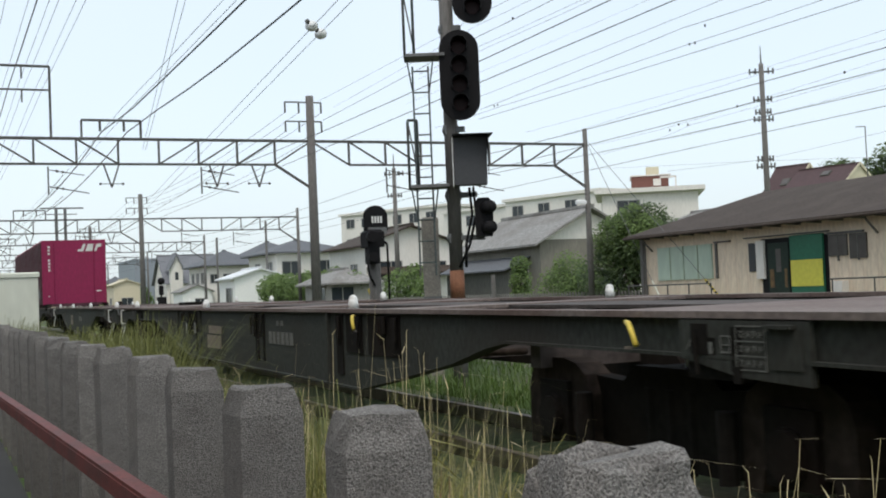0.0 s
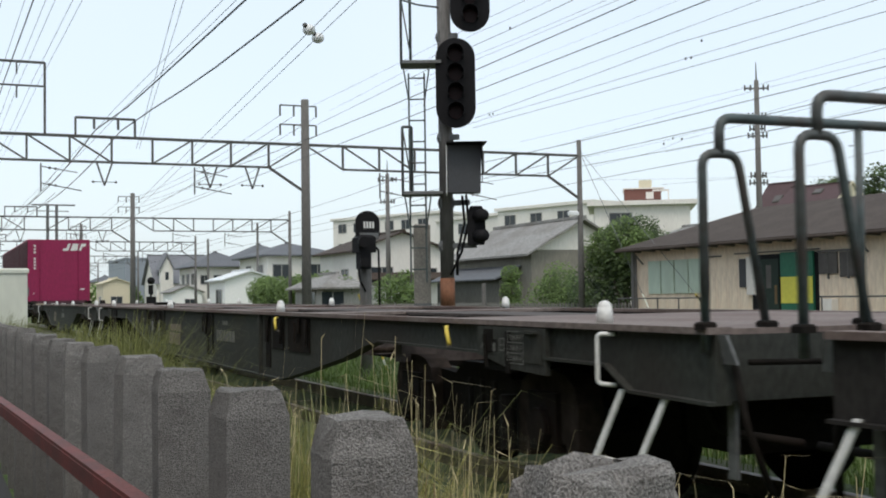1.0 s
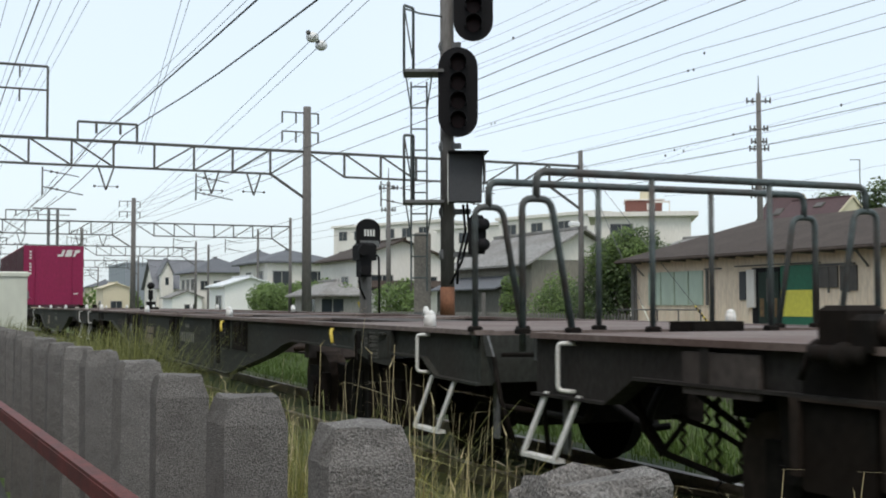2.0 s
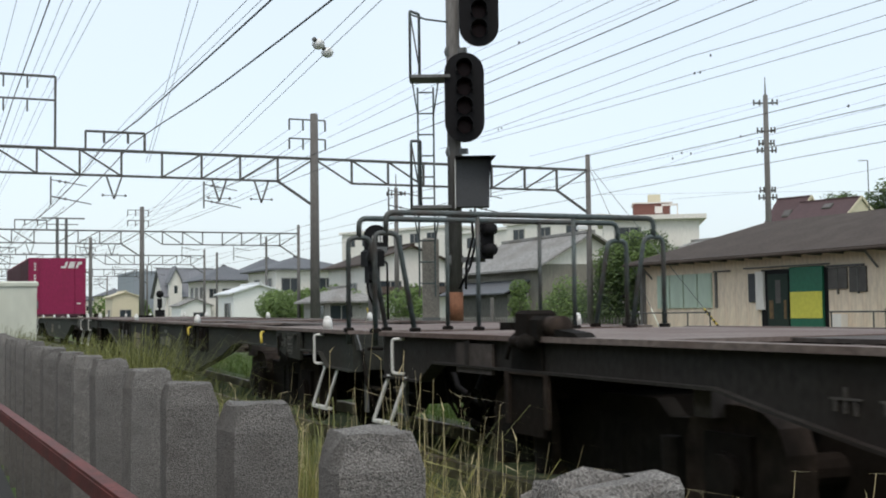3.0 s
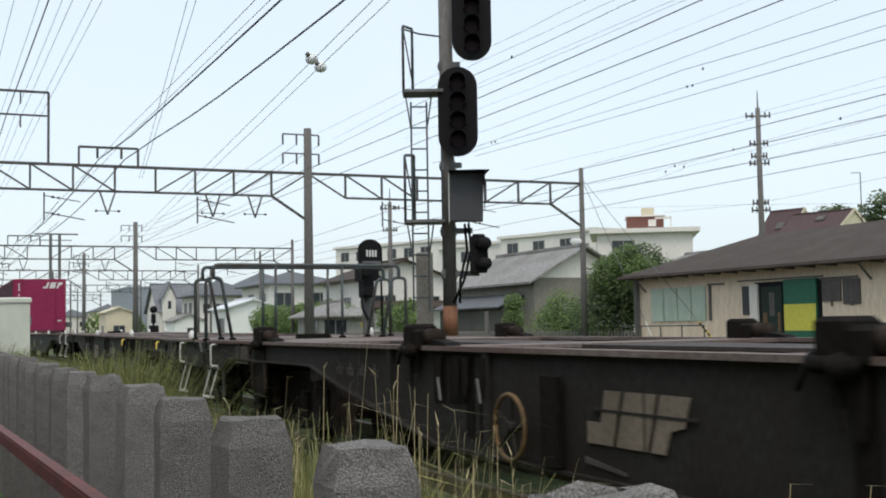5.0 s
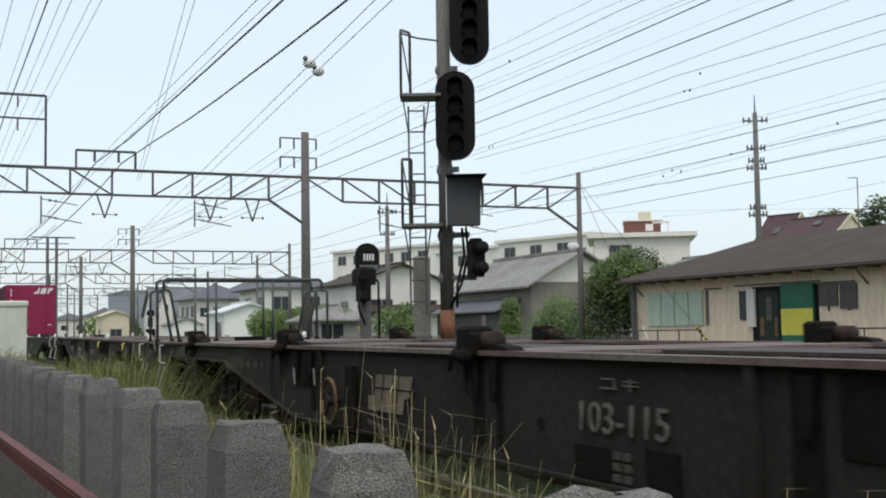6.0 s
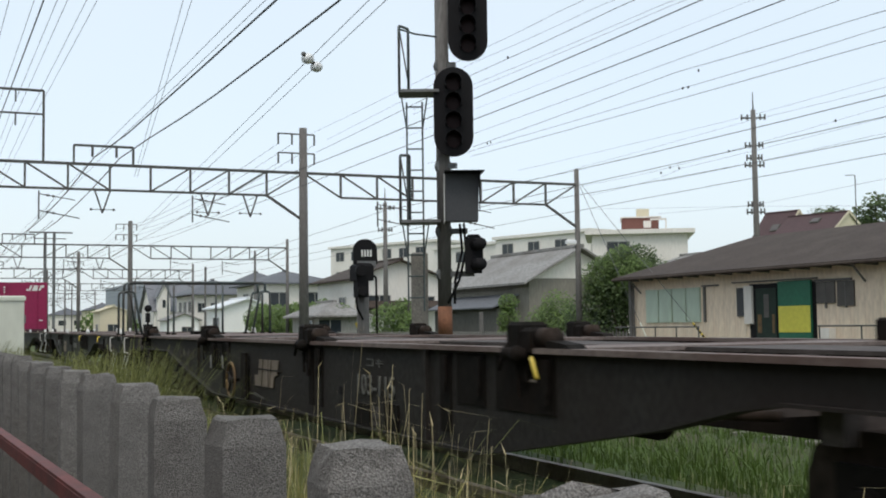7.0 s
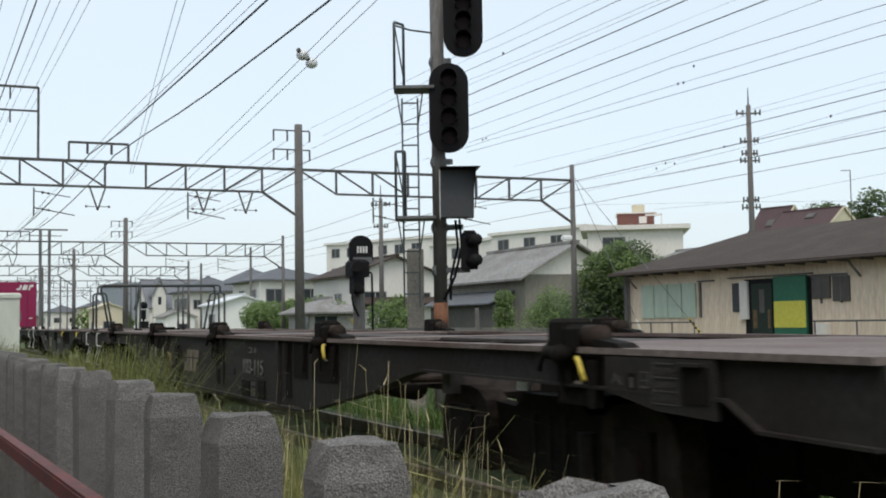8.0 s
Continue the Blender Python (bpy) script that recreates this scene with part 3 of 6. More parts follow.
        part("lever_plate", Kit().prism([(-1.27, y + s * 0.03, DECK - 0.03), (-1.27, y - s * 0.05, DECK - 0.03), (-1.25, y - s * 0.09, 0.79), (-1.25, y - s * 0.0, 0.79)], (0.012, 0, 0)), M_STEELPAINT, lv, "worn grey flat plate")
        part("pipe_bracket", Kit().box(-1.16, -1.14, min(y + s * 0.05, y + s * 0.1), max(y + s * 0.05, y + s * 0.1), 0.32, 0.66), M_STEELPAINT, w)
        part("air_pipe", Kit().tube(rounded([(-1.12, y + s * 0.3, 0.62), (-1.12, y + s * 0.22, 0.5), (-1.1, y - s * 0.28, 0.5)], 0.05), 0.017, 8), M_UNDER, w, smooth=True)
    if rail_front:
        railing(w, 0.12)
    if rail_rear:
        railing(w, -LEN + 0.04)
    # data panels, plates and lettering on both sides
    for sx in (-1, 1):
        xo = sx * (HALF - 0.03)
        p0 = 17.43 if caps else 17.94
        pn = Kit().prism([(xo, -p0 - a, z) for a, z in ((0, DECK - 0.035), (0, 0.742), (0.12, 0.725), (0.4, 0.68), (0.81, 0.665), (0.81, DECK - 0.035))], (sx * 0.028, 0, 0))
        panel = part("data_panel", pn, paint, w, "grey data panel with white inspection table")
        mk = Kit()
        def bar(y0, y1, z0, z1, x=xo + sx * 0.030, t=0.003):
            mk.box(x - t / 2, x + t / 2, min(-p0 - y0, -p0 - y1), max(-p0 - y0, -p0 - y1), z0, z1)
        for z in (0.708, 0.762, 0.818, 0.876):
            bar(0.385, 0.565, z, z + 0.005)
        for y in (0.385, 0.565):
            bar(y - 0.0025, y + 0.0025, 0.708, 0.881)
        part("table_frame", mk, M_LETTER if caps else M_LETTER_FAINT, panel)
        mk = Kit()
        for z in (0.724, 0.778, 0.834):
            for j in range(4):
                bar(0.408 + j * 0.039, 0.412 + j * 0.039, z, z + 0.026), bar(0.408 + j * 0.039, 0.428 + j * 0.039, z + 0.022 - 0.011 * (j % 2), z + 0.026 - 0.011 * (j % 2)), bar(0.424 + j * 0.039, 0.428 + j * 0.039, z + 0.004 * j, z + 0.026)
        bar(0.205, 0.23, 0.765, 0.812)
        bar(0.285, 0.35, 0.77, 0.777), bar(0.285, 0.35, 0.835, 0.84), bar(0.285, 0.35, 0.80, 0.805), bar(0.285, 0.29, 0.77, 0.84), bar(0.345, 0.35, 0.77, 0.84)
        bar(0.135, 0.142, 0.775, 0.82)
        for a, b in ((0.05, 0.085), (0.12, 0.085)):
            mk.prism([(xo + sx * 0.029, -p0 - a, 0.777), (xo + sx * 0.029, -p0 - a - 0.009, 0.777), (xo + sx * 0.029, -p0 - b - 0.009, 0.825), (xo + sx * 0.029, -p0 - b, 0.825)], (sx * 0.003, 0, 0))
        bar(0.07, 0.105, 0.793, 0.798)
        part("markings", mk, M_LETTER if caps else M_LETTER_FAINT, panel)
        part("pocket", Kit().box(min(xo, xo + sx * 0.034), max(xo, xo + sx * 0.034), -p0 - 0.77, -p0 - 0.6, 0.72, 0.87), paint if caps else M_UNDER, panel)
        part("pocket_lip", Kit().box(min(xo, xo + sx * 0.06), max(xo, xo + sx * 0.06), -p0 - 0.74, -p0 - 0.58, 0.872, 0.886), paint, panel)
        part("card_holder", Kit().box(min(xo, xo + sx * 0.0285), max(xo, xo + sx * 0.0285), -p0 - 0.25, -p0 - 0.185, 0.745, 0.83), M_UNDER, panel)
        # small plain white plate set inboard of the side sill
        part("white_plate", Kit().box(min(sx * 1.02, sx * 1.04), max(sx * 1.02, sx * 1.04), -(17.2 if caps else 16.65), -(17.06 if caps else 16.51), 0.665, 0.715), M_WHITE, w, "bright white plate")
        part("plate", Kit().box(min(xo, xo + sx * 0.02), max(xo, xo + sx * 0.02), -1.78, -1.3, 0.715, DECK - 0.05), M_DECK_DARK if not caps else paint, w, "dusty grey end plate")
        tx = xo - sx * 0.002
        def mark(name, mat, *bars):
            k = Kit()
            for y0, y1, z0, z1 in bars:
                k.box(tx - 0.004, tx + 0.004, min(y0, y1), max(y0, y1), z0, z1)
            part(name, k, mat, w, "faded white painted mark")
        if logo:
            if sx < 0:
                num = part("running_number", lettering("103-115", 0.142, 0.73, M_LETTER), M_LETTER, w, "white painted wagon number")
                num.matrix_parent_inverse = Matrix.Identity(4)
                num.matrix_basis = Matrix.Translation((tx - 0.004, -11.11, 0.568)) @ pose(0, 0, 0, 90, 0, -90)
            ko = [(-11.36, -11.48, 0.815, 0.823), (-11.473, -11.48, 0.772, 0.823), (-11.355, -11.49, 0.772, 0.780),
                  (-11.55, -11.66, 0.808, 0.814), (-11.54, -11.67, 0.79, 0.796), (-11.6, -11.608, 0.768, 0.826)]
            mark("class_mark", M_LETTER, *[(a + 0.06, b + 0.06, c, d) for a, b, c, d in ko])
            for z in (0.46, 0.41, 0.36):
                for j in range(2):
                    mark("painted_mark", M_LETTER_FAINT, (-11.39 - j * 0.09, -11.45 - j * 0.09, z, z + 0.034))
        else:
            for j in range(6):
                mark("running_number", M_LETTER, (-10.45 - j * 0.15, -10.55 - j * 0.15, 0.60, 0.715))
            for j in range(2):
                mark("painted_mark", M_LETTER, (-10.75 - j * 0.14, -10.84 - j * 0.14, 0.775, 0.82))
            mark("painted_mark", M_LETTER_TAN, (-7.5, -8.25, 0.47, 0.62), (-7.6, -8.3, 0.64, 0.73))
        for y0, wd in ((-4.44, 0.15), (-4.68, 0.15), (-4.95, 0.15), (-5.2, 0.15)):
            mark("painted_mark", M_LETTER_FAINT, (y0, y0 - wd, 0.75, 0.758), (y0 - wd * 0.12, y0 - wd * 0.2, 0.71, 0.75), (y0 - wd * 0.45, y0 - wd * 0.53, 0.705, 0.795), (y0 - wd * 0.78, y0 - wd * 0.86, 0.70, 0.745))
        if logo:
            lg = Kit()
            for p in ([(-8.12, 0.50), (-8.34, 0.50), (-8.42, 0.75), (-8.28, 0.75), (-8.24, 0.60), (-8.12, 0.60)], [(-8.37, 0.50), (-8.62, 0.50), (-8.7, 0.75), (-8.45, 0.75)], [(-8.65, 0.50), (-8.76, 0.50), (-8.8, 0.60), (-8.9, 0.62), (-8.95, 0.75), (-8.73, 0.75)]):
                lg.prism([(tx, y - 0.05, z) for y, z in p], (sx * 0.006, 0, 0))
            em = part("emblem", lg, M_LETTER_TAN, w, "faded tan painted emblem")
            part("gap", Kit().box(min(tx, tx + sx * 0.009), max(tx, tx + sx * 0.009), -9.05, -8.22, 0.652, 0.664).box(min(tx, tx + sx * 0.009), max(tx, tx + sx * 0.009), -8.66, -8.65, 0.5, 0.75), paint, em)
            part("stripe", Kit().prism([(tx, -8.14, 0.405), (tx, -8.5, 0.375), (tx, -8.5, 0.39), (tx, -8.14, 0.435)], (sx * 0.005, 0, 0)), M_LETTER_FAINT, em)
    if logo:
        hx = -HALF - 0.045
        wz, wy = 0.525, -7.5
        ring = [(hx, wy + 0.17 * math.cos(2 * math.pi * i / 28), wz + 0.17 * math.sin(2 * math.pi * i / 28)) for i in range(29)]
        wh = part("handbrake_wheel", Kit().tube(ring, 0.013, 8), M_WHEEL, w, "worn yellow handbrake wheel", smooth=True)
        for i in range(5):
            a = 0.5 + 2 * math.pi * i / 5
            part("spoke", Kit().beam((hx + 0.01, wy, wz), (hx, wy + 0.17 * math.cos(a), wz + 0.17 * math.sin(a)), 0.016), M_WAGON, wh)
        part("hub", Kit().disc((hx, wy, wz), "x", 0.035, 0.05, 12), M_WAGON, wh)
        part("spindle", Kit().tube([(hx, wy, wz), (-HALF + 0.04, wy, wz)], 0.018, 8), M_UNDER, wh)
        part("handbrake_box", Kit().box(hx + 0.03, hx + 0.06, -7.95, -7.78, 0.36, 0.80), M_UNDER, w)
        for ya, yb, zt in ((-11.37, -11.06, 0.505), (-11.91, -11.67, 0.53)):
            part("vent_panel", Kit().box(-HALF + 0.02, -HALF + 0.034, ya, yb, 0.35, zt), M_UNDER, w)
        part("side_hole", Kit().disc((-HALF + 0.036, -10.70, 0.571), "x", 0.036, 0.006, 14), M_BLACK, w)
    return w


def railing(w, y):
    """End railing of bent tube: a hoop at each side, and a raised bar across on posts."""
    z0, zh, zt = DECK - 0.02, 1.63, 1.775
    xs = 1.2
    for s in (-1, 1):
        h = Kit().tube(rounded([(s * xs - 0.1, y, z0 - 0.08), (s * xs - 0.1, y, zh), (s * (xs - 0.17) - 0.1, y, zh), (s * (xs - 0.30) - 0.1, y, z0)], 0.06), 0.019, 8)
        part("side_hoop", h, M_GALV, w, "bent grey steel tube hoop", smooth=True)
    part("top_bar", Kit().tube(rounded([(-xs - 0.015, y, zh), (-xs - 0.015, y, zt), (xs - 0.185, y, zt), (xs - 0.185, y, zh)], 0.06), 0.021, 8), M_GALV, w, "grey steel tube top rail", smooth=True)
    for x in (-0.5, 0.3):
        part("post", Kit().tube([(x, y, z0), (x, y, zt)], 0.017, 8), M_GALV, w, smooth=True)
    for x in (-xs - 0.1, -xs + 0.2, -0.5, 0.3, xs - 0.4, xs - 0.1):
        part("post_foot", Kit().bevel_box(x - 0.032, x + 0.032, y - 0.032, y + 0.032, DECK - 0.01, DECK + 0.022, 0.008), M_UNDER, w)


def bogie(w, y, detail, piped=True):
    b = part("bogie_frame", Kit(), M_BOGIE, w, "near-black cast steel bogie")
    k = Kit()
    for s in (-1, 1):
        x = s * 0.98
        pts = [(x, y - 1.2, 0.36), (x, y - 1.2, 0.52), (x, y - 0.75, 0.60), (x, y - 0.4, 0.58), (x, y - 0.3, 0.66), (x, y + 0.3, 0.66), (x, y + 0.4, 0.58), (x, y + 0.75, 0.60), (x, y + 1.2, 0.52),
               (x, y + 1.2, 0.36), (x, y + 0.75, 0.34), (x, y + 0.45, 0.2), (x, y - 0.45, 0.2), (x, y - 0.75, 0.34)]
        k.prism(pts, (s * 0.1, 0, 0))
        for q in (-0.95, 0.95):
            k.box(min(x, x + s * 0.2), max(x, x + s * 0.2), y + q - 0.15, y + q + 0.15, 0.25, 0.56)
            k.tube([(x + s * 0.1, y + q, 0.38), (x + s * 0.24, y + q, 0.38)], 0.1, 12)
        for q in (-0.17, 0.0, 0.17):
            k.tube([(x + s * 0.05, y + q, 0.24), (x + s * 0.05, y + q, 0.56)], 0.065, 10)
    k.box(-1.0, 1.0, y - 0.2, y + 0.2, 0.38, 0.66)
    arch = [(-0.33, 0.2), (-0.33, 0.5), (-0.29, 0.6), (-0.2, 0.655), (-0.08, 0.675), (0.08, 0.675), (0.2, 0.655), (0.29, 0.6), (0.33, 0.5), (0.33, 0.2), (0.22, 0.2), (0.2, 0.3), (-0.2, 0.3), (-0.22, 0.2)]
    for s in (-1, 1):
        for q in (-0.95, 0.95):
            hs = part("axle_housing", Kit().prism([(s * 1.0, y + q + a, z) for a, z in arch], (s * 0.15, 0, 0)), M_BOGIE, b, "dusty rounded axle housing")
            part("axle_cap", Kit().tube([(s * 1.14, y + q, 0.38), (s * 1.2, y + q, 0.38)], 0.11, 14), M_UNDER, hs)
            part("spring", Kit().tube([(s * 1.2, y + q * 0.62, 0.22), (s * 1.2, y + q * 0.62, 0.52)], 0.045, 10), M_UNDER, hs)
    # the frame mesh takes the near-black colour, darker than the axle housings
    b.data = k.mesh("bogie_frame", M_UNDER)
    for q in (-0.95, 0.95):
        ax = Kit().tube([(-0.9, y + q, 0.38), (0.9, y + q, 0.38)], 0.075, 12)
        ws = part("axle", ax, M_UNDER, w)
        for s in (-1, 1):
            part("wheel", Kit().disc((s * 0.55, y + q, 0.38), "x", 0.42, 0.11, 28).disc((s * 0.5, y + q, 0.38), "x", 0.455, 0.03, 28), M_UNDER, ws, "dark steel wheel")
    if detail:
        g = Kit()
        for q in (-0.42, 0.42):
            g.beam((-0.9, y + q, 0.3), (0.9, y + q, 0.3), 0.08, 0.1)
            for s in (-1, 1):
                g.beam((s * 0.62, y + q, 0.3), (s * 0.62, y + q * 0.4, 0.62), 0.05, 0.05)
        part("brake_gear", g, M_UNDER, w)
        for s in (-1, 1):
            if piped:
                part("load_bracket", Kit().prism([(s * 1.2, y + 0.9, 0.42), (s * 1.2, y + 0.62, 0.42), (s * 1.2, y + 0.55, 0.78), (s * 1.2, y + 0.95, 0.78)], (s * 0.05, 0, 0)), M_UNDER, w)
            if piped:
                for pts, r in (([(1.0, 2.3, 0.62), (1.05, 1.95, 0.40), (1.0, 1.55, 0.33), (0.95, 1.2, 0.45), (0.9, 0.9, 0.4)], 0.017), ([(0.9, 2.1, 0.55), (0.95, 1.7, 0.52), (0.95, 1.3, 0.40)], 0.013),
                               ([(1.08, 2.15, 0.7), (1.1, 2.05, 0.5), (1.08, 1.95, 0.4), (1.02, 1.85, 0.55)], 0.014), ([(0.6, 2.4, 0.66), (0.65, 1.8, 0.45), (0.7, 1.2, 0.5)], 0.017)):
                    part("brake_pipe", Kit().tube([(s * px, y + py, pz) for px, py, pz in pts], r, 8), M_UNDER, w, smooth=True)
                for px, py, n in ((1.1, 1.75, 9), (1.02, 1.68, 11), (1.1, 1.5, 14), (1.06, 1.4, 10), (0.8, 1.9, 12)):
                    ch = Kit()
                    for i in range(n):
                        z = 0.70 - i * 0.03
                        q = 0.008 if i % 2 else -0.008
                        ch.beam((s * px - q, y + py + q * 1.4, z), (s * px + q, y + py - q * 1.4, z - 0.034), 0.011, 0.011)
                    part("chain", ch, M_UNDER, w, "hanging brake chain")


def container(label, end_mark):
    """A twelve-foot container; its own space: near end at y = 0, floor at z = 0."""
    c = thing("freight_container", label, "container", group="containers on the train")
    W, H, D = 2.4, 2.6, 3.7
    part("end_panel", Kit().box(-W / 2, W / 2, 0, 0.05, 0.12, H), M_MAGENTA, c, "smooth magenta end panel")
    part("roof", Kit().box(-W / 2, W / 2, 0.05, D, H - 0.06, H), M_MAGENTA, c)
    part("base_frame", Kit().box(-W / 2, W / 2, 0.0, D, 0, 0.115), M_MAGENTA_SIDE, c)
    part("back_panel", Kit().box(-W / 2, W / 2, D, D + 0.04, 0.0, H), M_MAGENTA, c)
    for s in (-1, 1):
        sd = Kit()
        x = s * W / 2
        sd.box(min(x, x - s * 0.03), max(x, x - s * 0.03), 0.05, D, 0.115, H - 0.06)
        # sides take a darker, duller magenta than the end panel
        side = part("side_panel", sd, M_MAGENTA_SIDE, c, "dark ribbed side panel")
        for i in range(13):
            y = 0.2 + i * 0.27
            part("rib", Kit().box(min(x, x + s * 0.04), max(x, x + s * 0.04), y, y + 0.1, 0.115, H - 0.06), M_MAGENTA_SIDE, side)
        part("corner_post", Kit().box(min(x - s * 0.12, x + s * 0.01), max(x - s * 0.12, x + s * 0.01), -0.015, 0.0, 0.0, H), M_MAGENTA, c)
        part("corner_casting", Kit().box(min(x - s * 0.18, x + s * 0.015), max(x - s * 0.18, x + s * 0.015), -0.02, 0.14, 0, 0.1), M_UNDER, c)
    if end_mark:
        lg = Kit()
        for p in ([(0.14, 2.15), (0.36, 2.15), (0.46, 2.44), (0.36, 2.44), (0.28, 2.24), (0.17, 2.24)], [(0.43, 2.15), (0.7, 2.15), (0.8, 2.44), (0.54, 2.44)], [(0.77, 2.15), (0.86, 2.15), (0.92, 2.3), (1.04, 2.32), (1.07, 2.44), (0.87, 2.44)]):
            lg.prism([(x, -0.004, z) for x, z in p], (0, -0.006, 0))
        part("emblem", lg, M_WHITE, c, "white painted emblem")
        nb = Kit()
        for i in range(8):
            if i != 3:
                nb.box(-0.98, -0.9, -0.008, -0.003, 2.3 - i * 0.13, 2.38 - i * 0.13)
        nb.box(0.82, 1.0, -0.008, -0.003, 0.55, 0.6).box(-1.0, -0.95, -0.008, -0.003, 0.4, 0.44)
        part("markings", nb, M_WHITE, c, "small white painted marks")
        dr = Kit()
        for x in (-0.75, 0.75):
            dr.tube([(x, -0.03, 0.14), (x, -0.03, 2.5)], 0.012, 6)
        part("locking_bar", dr, M_MAGENTA, c)
    return c


wagon_b = wagon("flat_wagon", "empty dark grey container flat wagon with tube railing and handwheel", True, False, False, True)
wagon_a = wagon("flat_wagon", "empty dark green container flat wagon with white lock caps", False, True, True, False)
wagon_c = wagon("flat_wagon", "empty dark container flat wagon farther up the train", False, False, True, False, False)
wagon_d = wagon("flat_wagon", "container flat wagon loaded with magenta containers", False, False, False, False, False)
wagon_e = wagon("flat_wagon", "dark container flat wagon coupled at the rear of the handwheel wagon", False, False, False, False, False)
boxes = [container("magenta freight container with a white emblem on its end", True)] + [container("magenta freight container in the row on the wagon", False) for i in range(3)]
TRAIN = [(wagon_b, 8.93), (wagon_a, 9.57 + LEN), (wagon_c, 30.1 + LEN), (wagon_d, 50.6 + LEN), (wagon_e, 8.93 - LEN - 0.75)]
BOXES = [(c, 56.0 + 3.85 * i) for i, c in enumerate(boxes)]


def path_point(y):
    dx, dz = bow(y)
    return Vector((4.13 + dx, y, dz))


def run(t):
    """Metres that the train has gone, nought at three and a half seconds: it gathers speed."""
    return 2.0577e-4 * t ** 4 - 8.22505e-3 * t ** 3 + 0.158772 * t ** 2 + 1.711598 * t - 7.611808 + 0.0691 * max(0.0, t - 4.0) ** 1.67


def motions():
    times = [0.5 * i for i in range(17)]
    for ob, y0 in TRAIN:
        rows = []
        for t in times:
            a, b = path_point(y0 + run(t)), path_point(y0 - LEN + run(t))
            d = a - b
            rows.append((t, pose(*a, math.degrees(math.atan2(d.z, d.y)), 0, -math.degrees(math.atan2(d.x, d.y)))))
        walk(ob, rows)
    for ob, y0 in BOXES:
        rows = []
        for t in times:
            a, b = path_point(y0 + 3.7 + run(t)), path_point(y0 + run(t))
            d = a - b
            rows.append((t, pose(b.x, b.y, b.z + DECK + 0.03, math.degrees(math.atan2(d.z, d.y)), 0, -math.degrees(math.atan2(d.x, d.y)))))
        walk(ob, rows)


# ---- overhead line gantries ----
def gantry(y, x0, x1, x2, top=7.05, frames=True):
    g = thing("overhead_line_gantry", "steel truss gantry on concrete poles across the tracks", "gantry", group="overhead line gantries")
    low = top - 0.92
    for x, h in ((x0, 8.8), (x1, 8.85), (x2, 7.75)):
        part("pole", Kit().tube([(x, y, GROUND), (x, y, h)], 0.2 if x < x2 else 0.15, 12, 0.15 if x < x2 else 0.1), M_POLE, g, "grey-brown concrete pole", smooth=True)
    for a, b in ((x0, x1), (x1, x2)):
        k = Kit()
        k.beam((a, y, top), (b, y, top), 0.1, 0.1)
        n = max(4, round((b - a) / 1.45))
        pn = (b - a) / n
        k.beam((a + pn, y, low), (b - pn, y, low), 0.08, 0.08)
        if a == x0:
            k.beam((a, y, low - 0.95), (a + pn, y, low), 0.09, 0.09)
        k.beam((b, y, low - 0.95), (b - pn, y, low), 0.09, 0.09)
        part("chord", k, M_TRUSS, g)
        for i in range(1, n):
            x = a + (b - a) * i / n
            part("upright", Kit().beam((x, y, low), (x, y, top), 0.07, 0.09), M_TRUSS, g)
            xa, xb = (x, x + pn) if i * 2 >= n else (x - pn, x)
            d = Kit()
            if i * 2 < n:
                d.beam((xa, y, top), (xb, y, low), 0.06)
            else:
                d.beam((xa, y, low), (xb, y, top), 0.06)
            part("diagonal", d, M_TRUSS, g)
        for i in range(3 if a == x0 else 0):
            x = a + (b - a) * (0.425, 0.717, 0.84)[i]
            part("hanger", Kit().beam((x - 0.28, y, low), (x, y, low - 0.85), 0.055).beam((x + 0.28, y, low), (x, y, low - 0.85), 0.055).beam((x - 0.45, y, low - 0.72), (x + 0.45, y, low - 0.72), 0.025)
                 .ball((x - 0.4, y, low - 0.72), 0.05, 8, 5).ball((x + 0.4, y, low - 0.72), 0.05, 8, 5), M_TRUSS, g)
    for tx in TRACK_X:
        xx = tx + bow(y)[0]
        ra = Kit().beam((xx - 1.25, y, low - 0.1), (xx - 1.25, y, 5.05), 0.05).beam((xx - 1.25, y, 5.35), (xx + 0.15, y, 5.1), 0.035).beam((xx - 1.25, y, 5.95), (xx, y, 5.75), 0.03)
        for q in ((xx - 0.95, 5.3), (xx - 0.95, 5.9)):
            ra.ball((q[0], y, q[1]), 0.055, 8, 5, 1.0).ball((q[0] + 0.2, y, q[1] - 0.03), 0.05, 8, 5, 1.0)
        part("registration_arm", ra, M_TRUSS, g)
    # insulator arms on the middle pole
    for z, l, r in ((8.6, 1.0, 0.45), (7.85, 1.0, 0.45)):
        a = Kit().beam((x1 - l, y, z), (x1 + r, y, z), 0.05)
        for x in (x1 - l, x1 - l * 0.45, x1 + r):
            a.tube([(x, y, z), (x, y, z - 0.42)], 0.035, 6)
        part("cross_arm", a, M_TRUSS, g)
    if frames:
        for a, b, h, tiers in ((4.9, 7.0, 7.76, 1), (0.6, 3.85, 9.66, 2)):
            f = Kit()
            f.beam((a, y, top), (a, y, h), 0.07).beam((b, y, top), (b, y, h), 0.08).beam((a, y, h), (b, y, h), 0.08)
            if tiers == 2:
                f.beam((a, y, h - 0.85), (b, y, h - 0.85), 0.06)
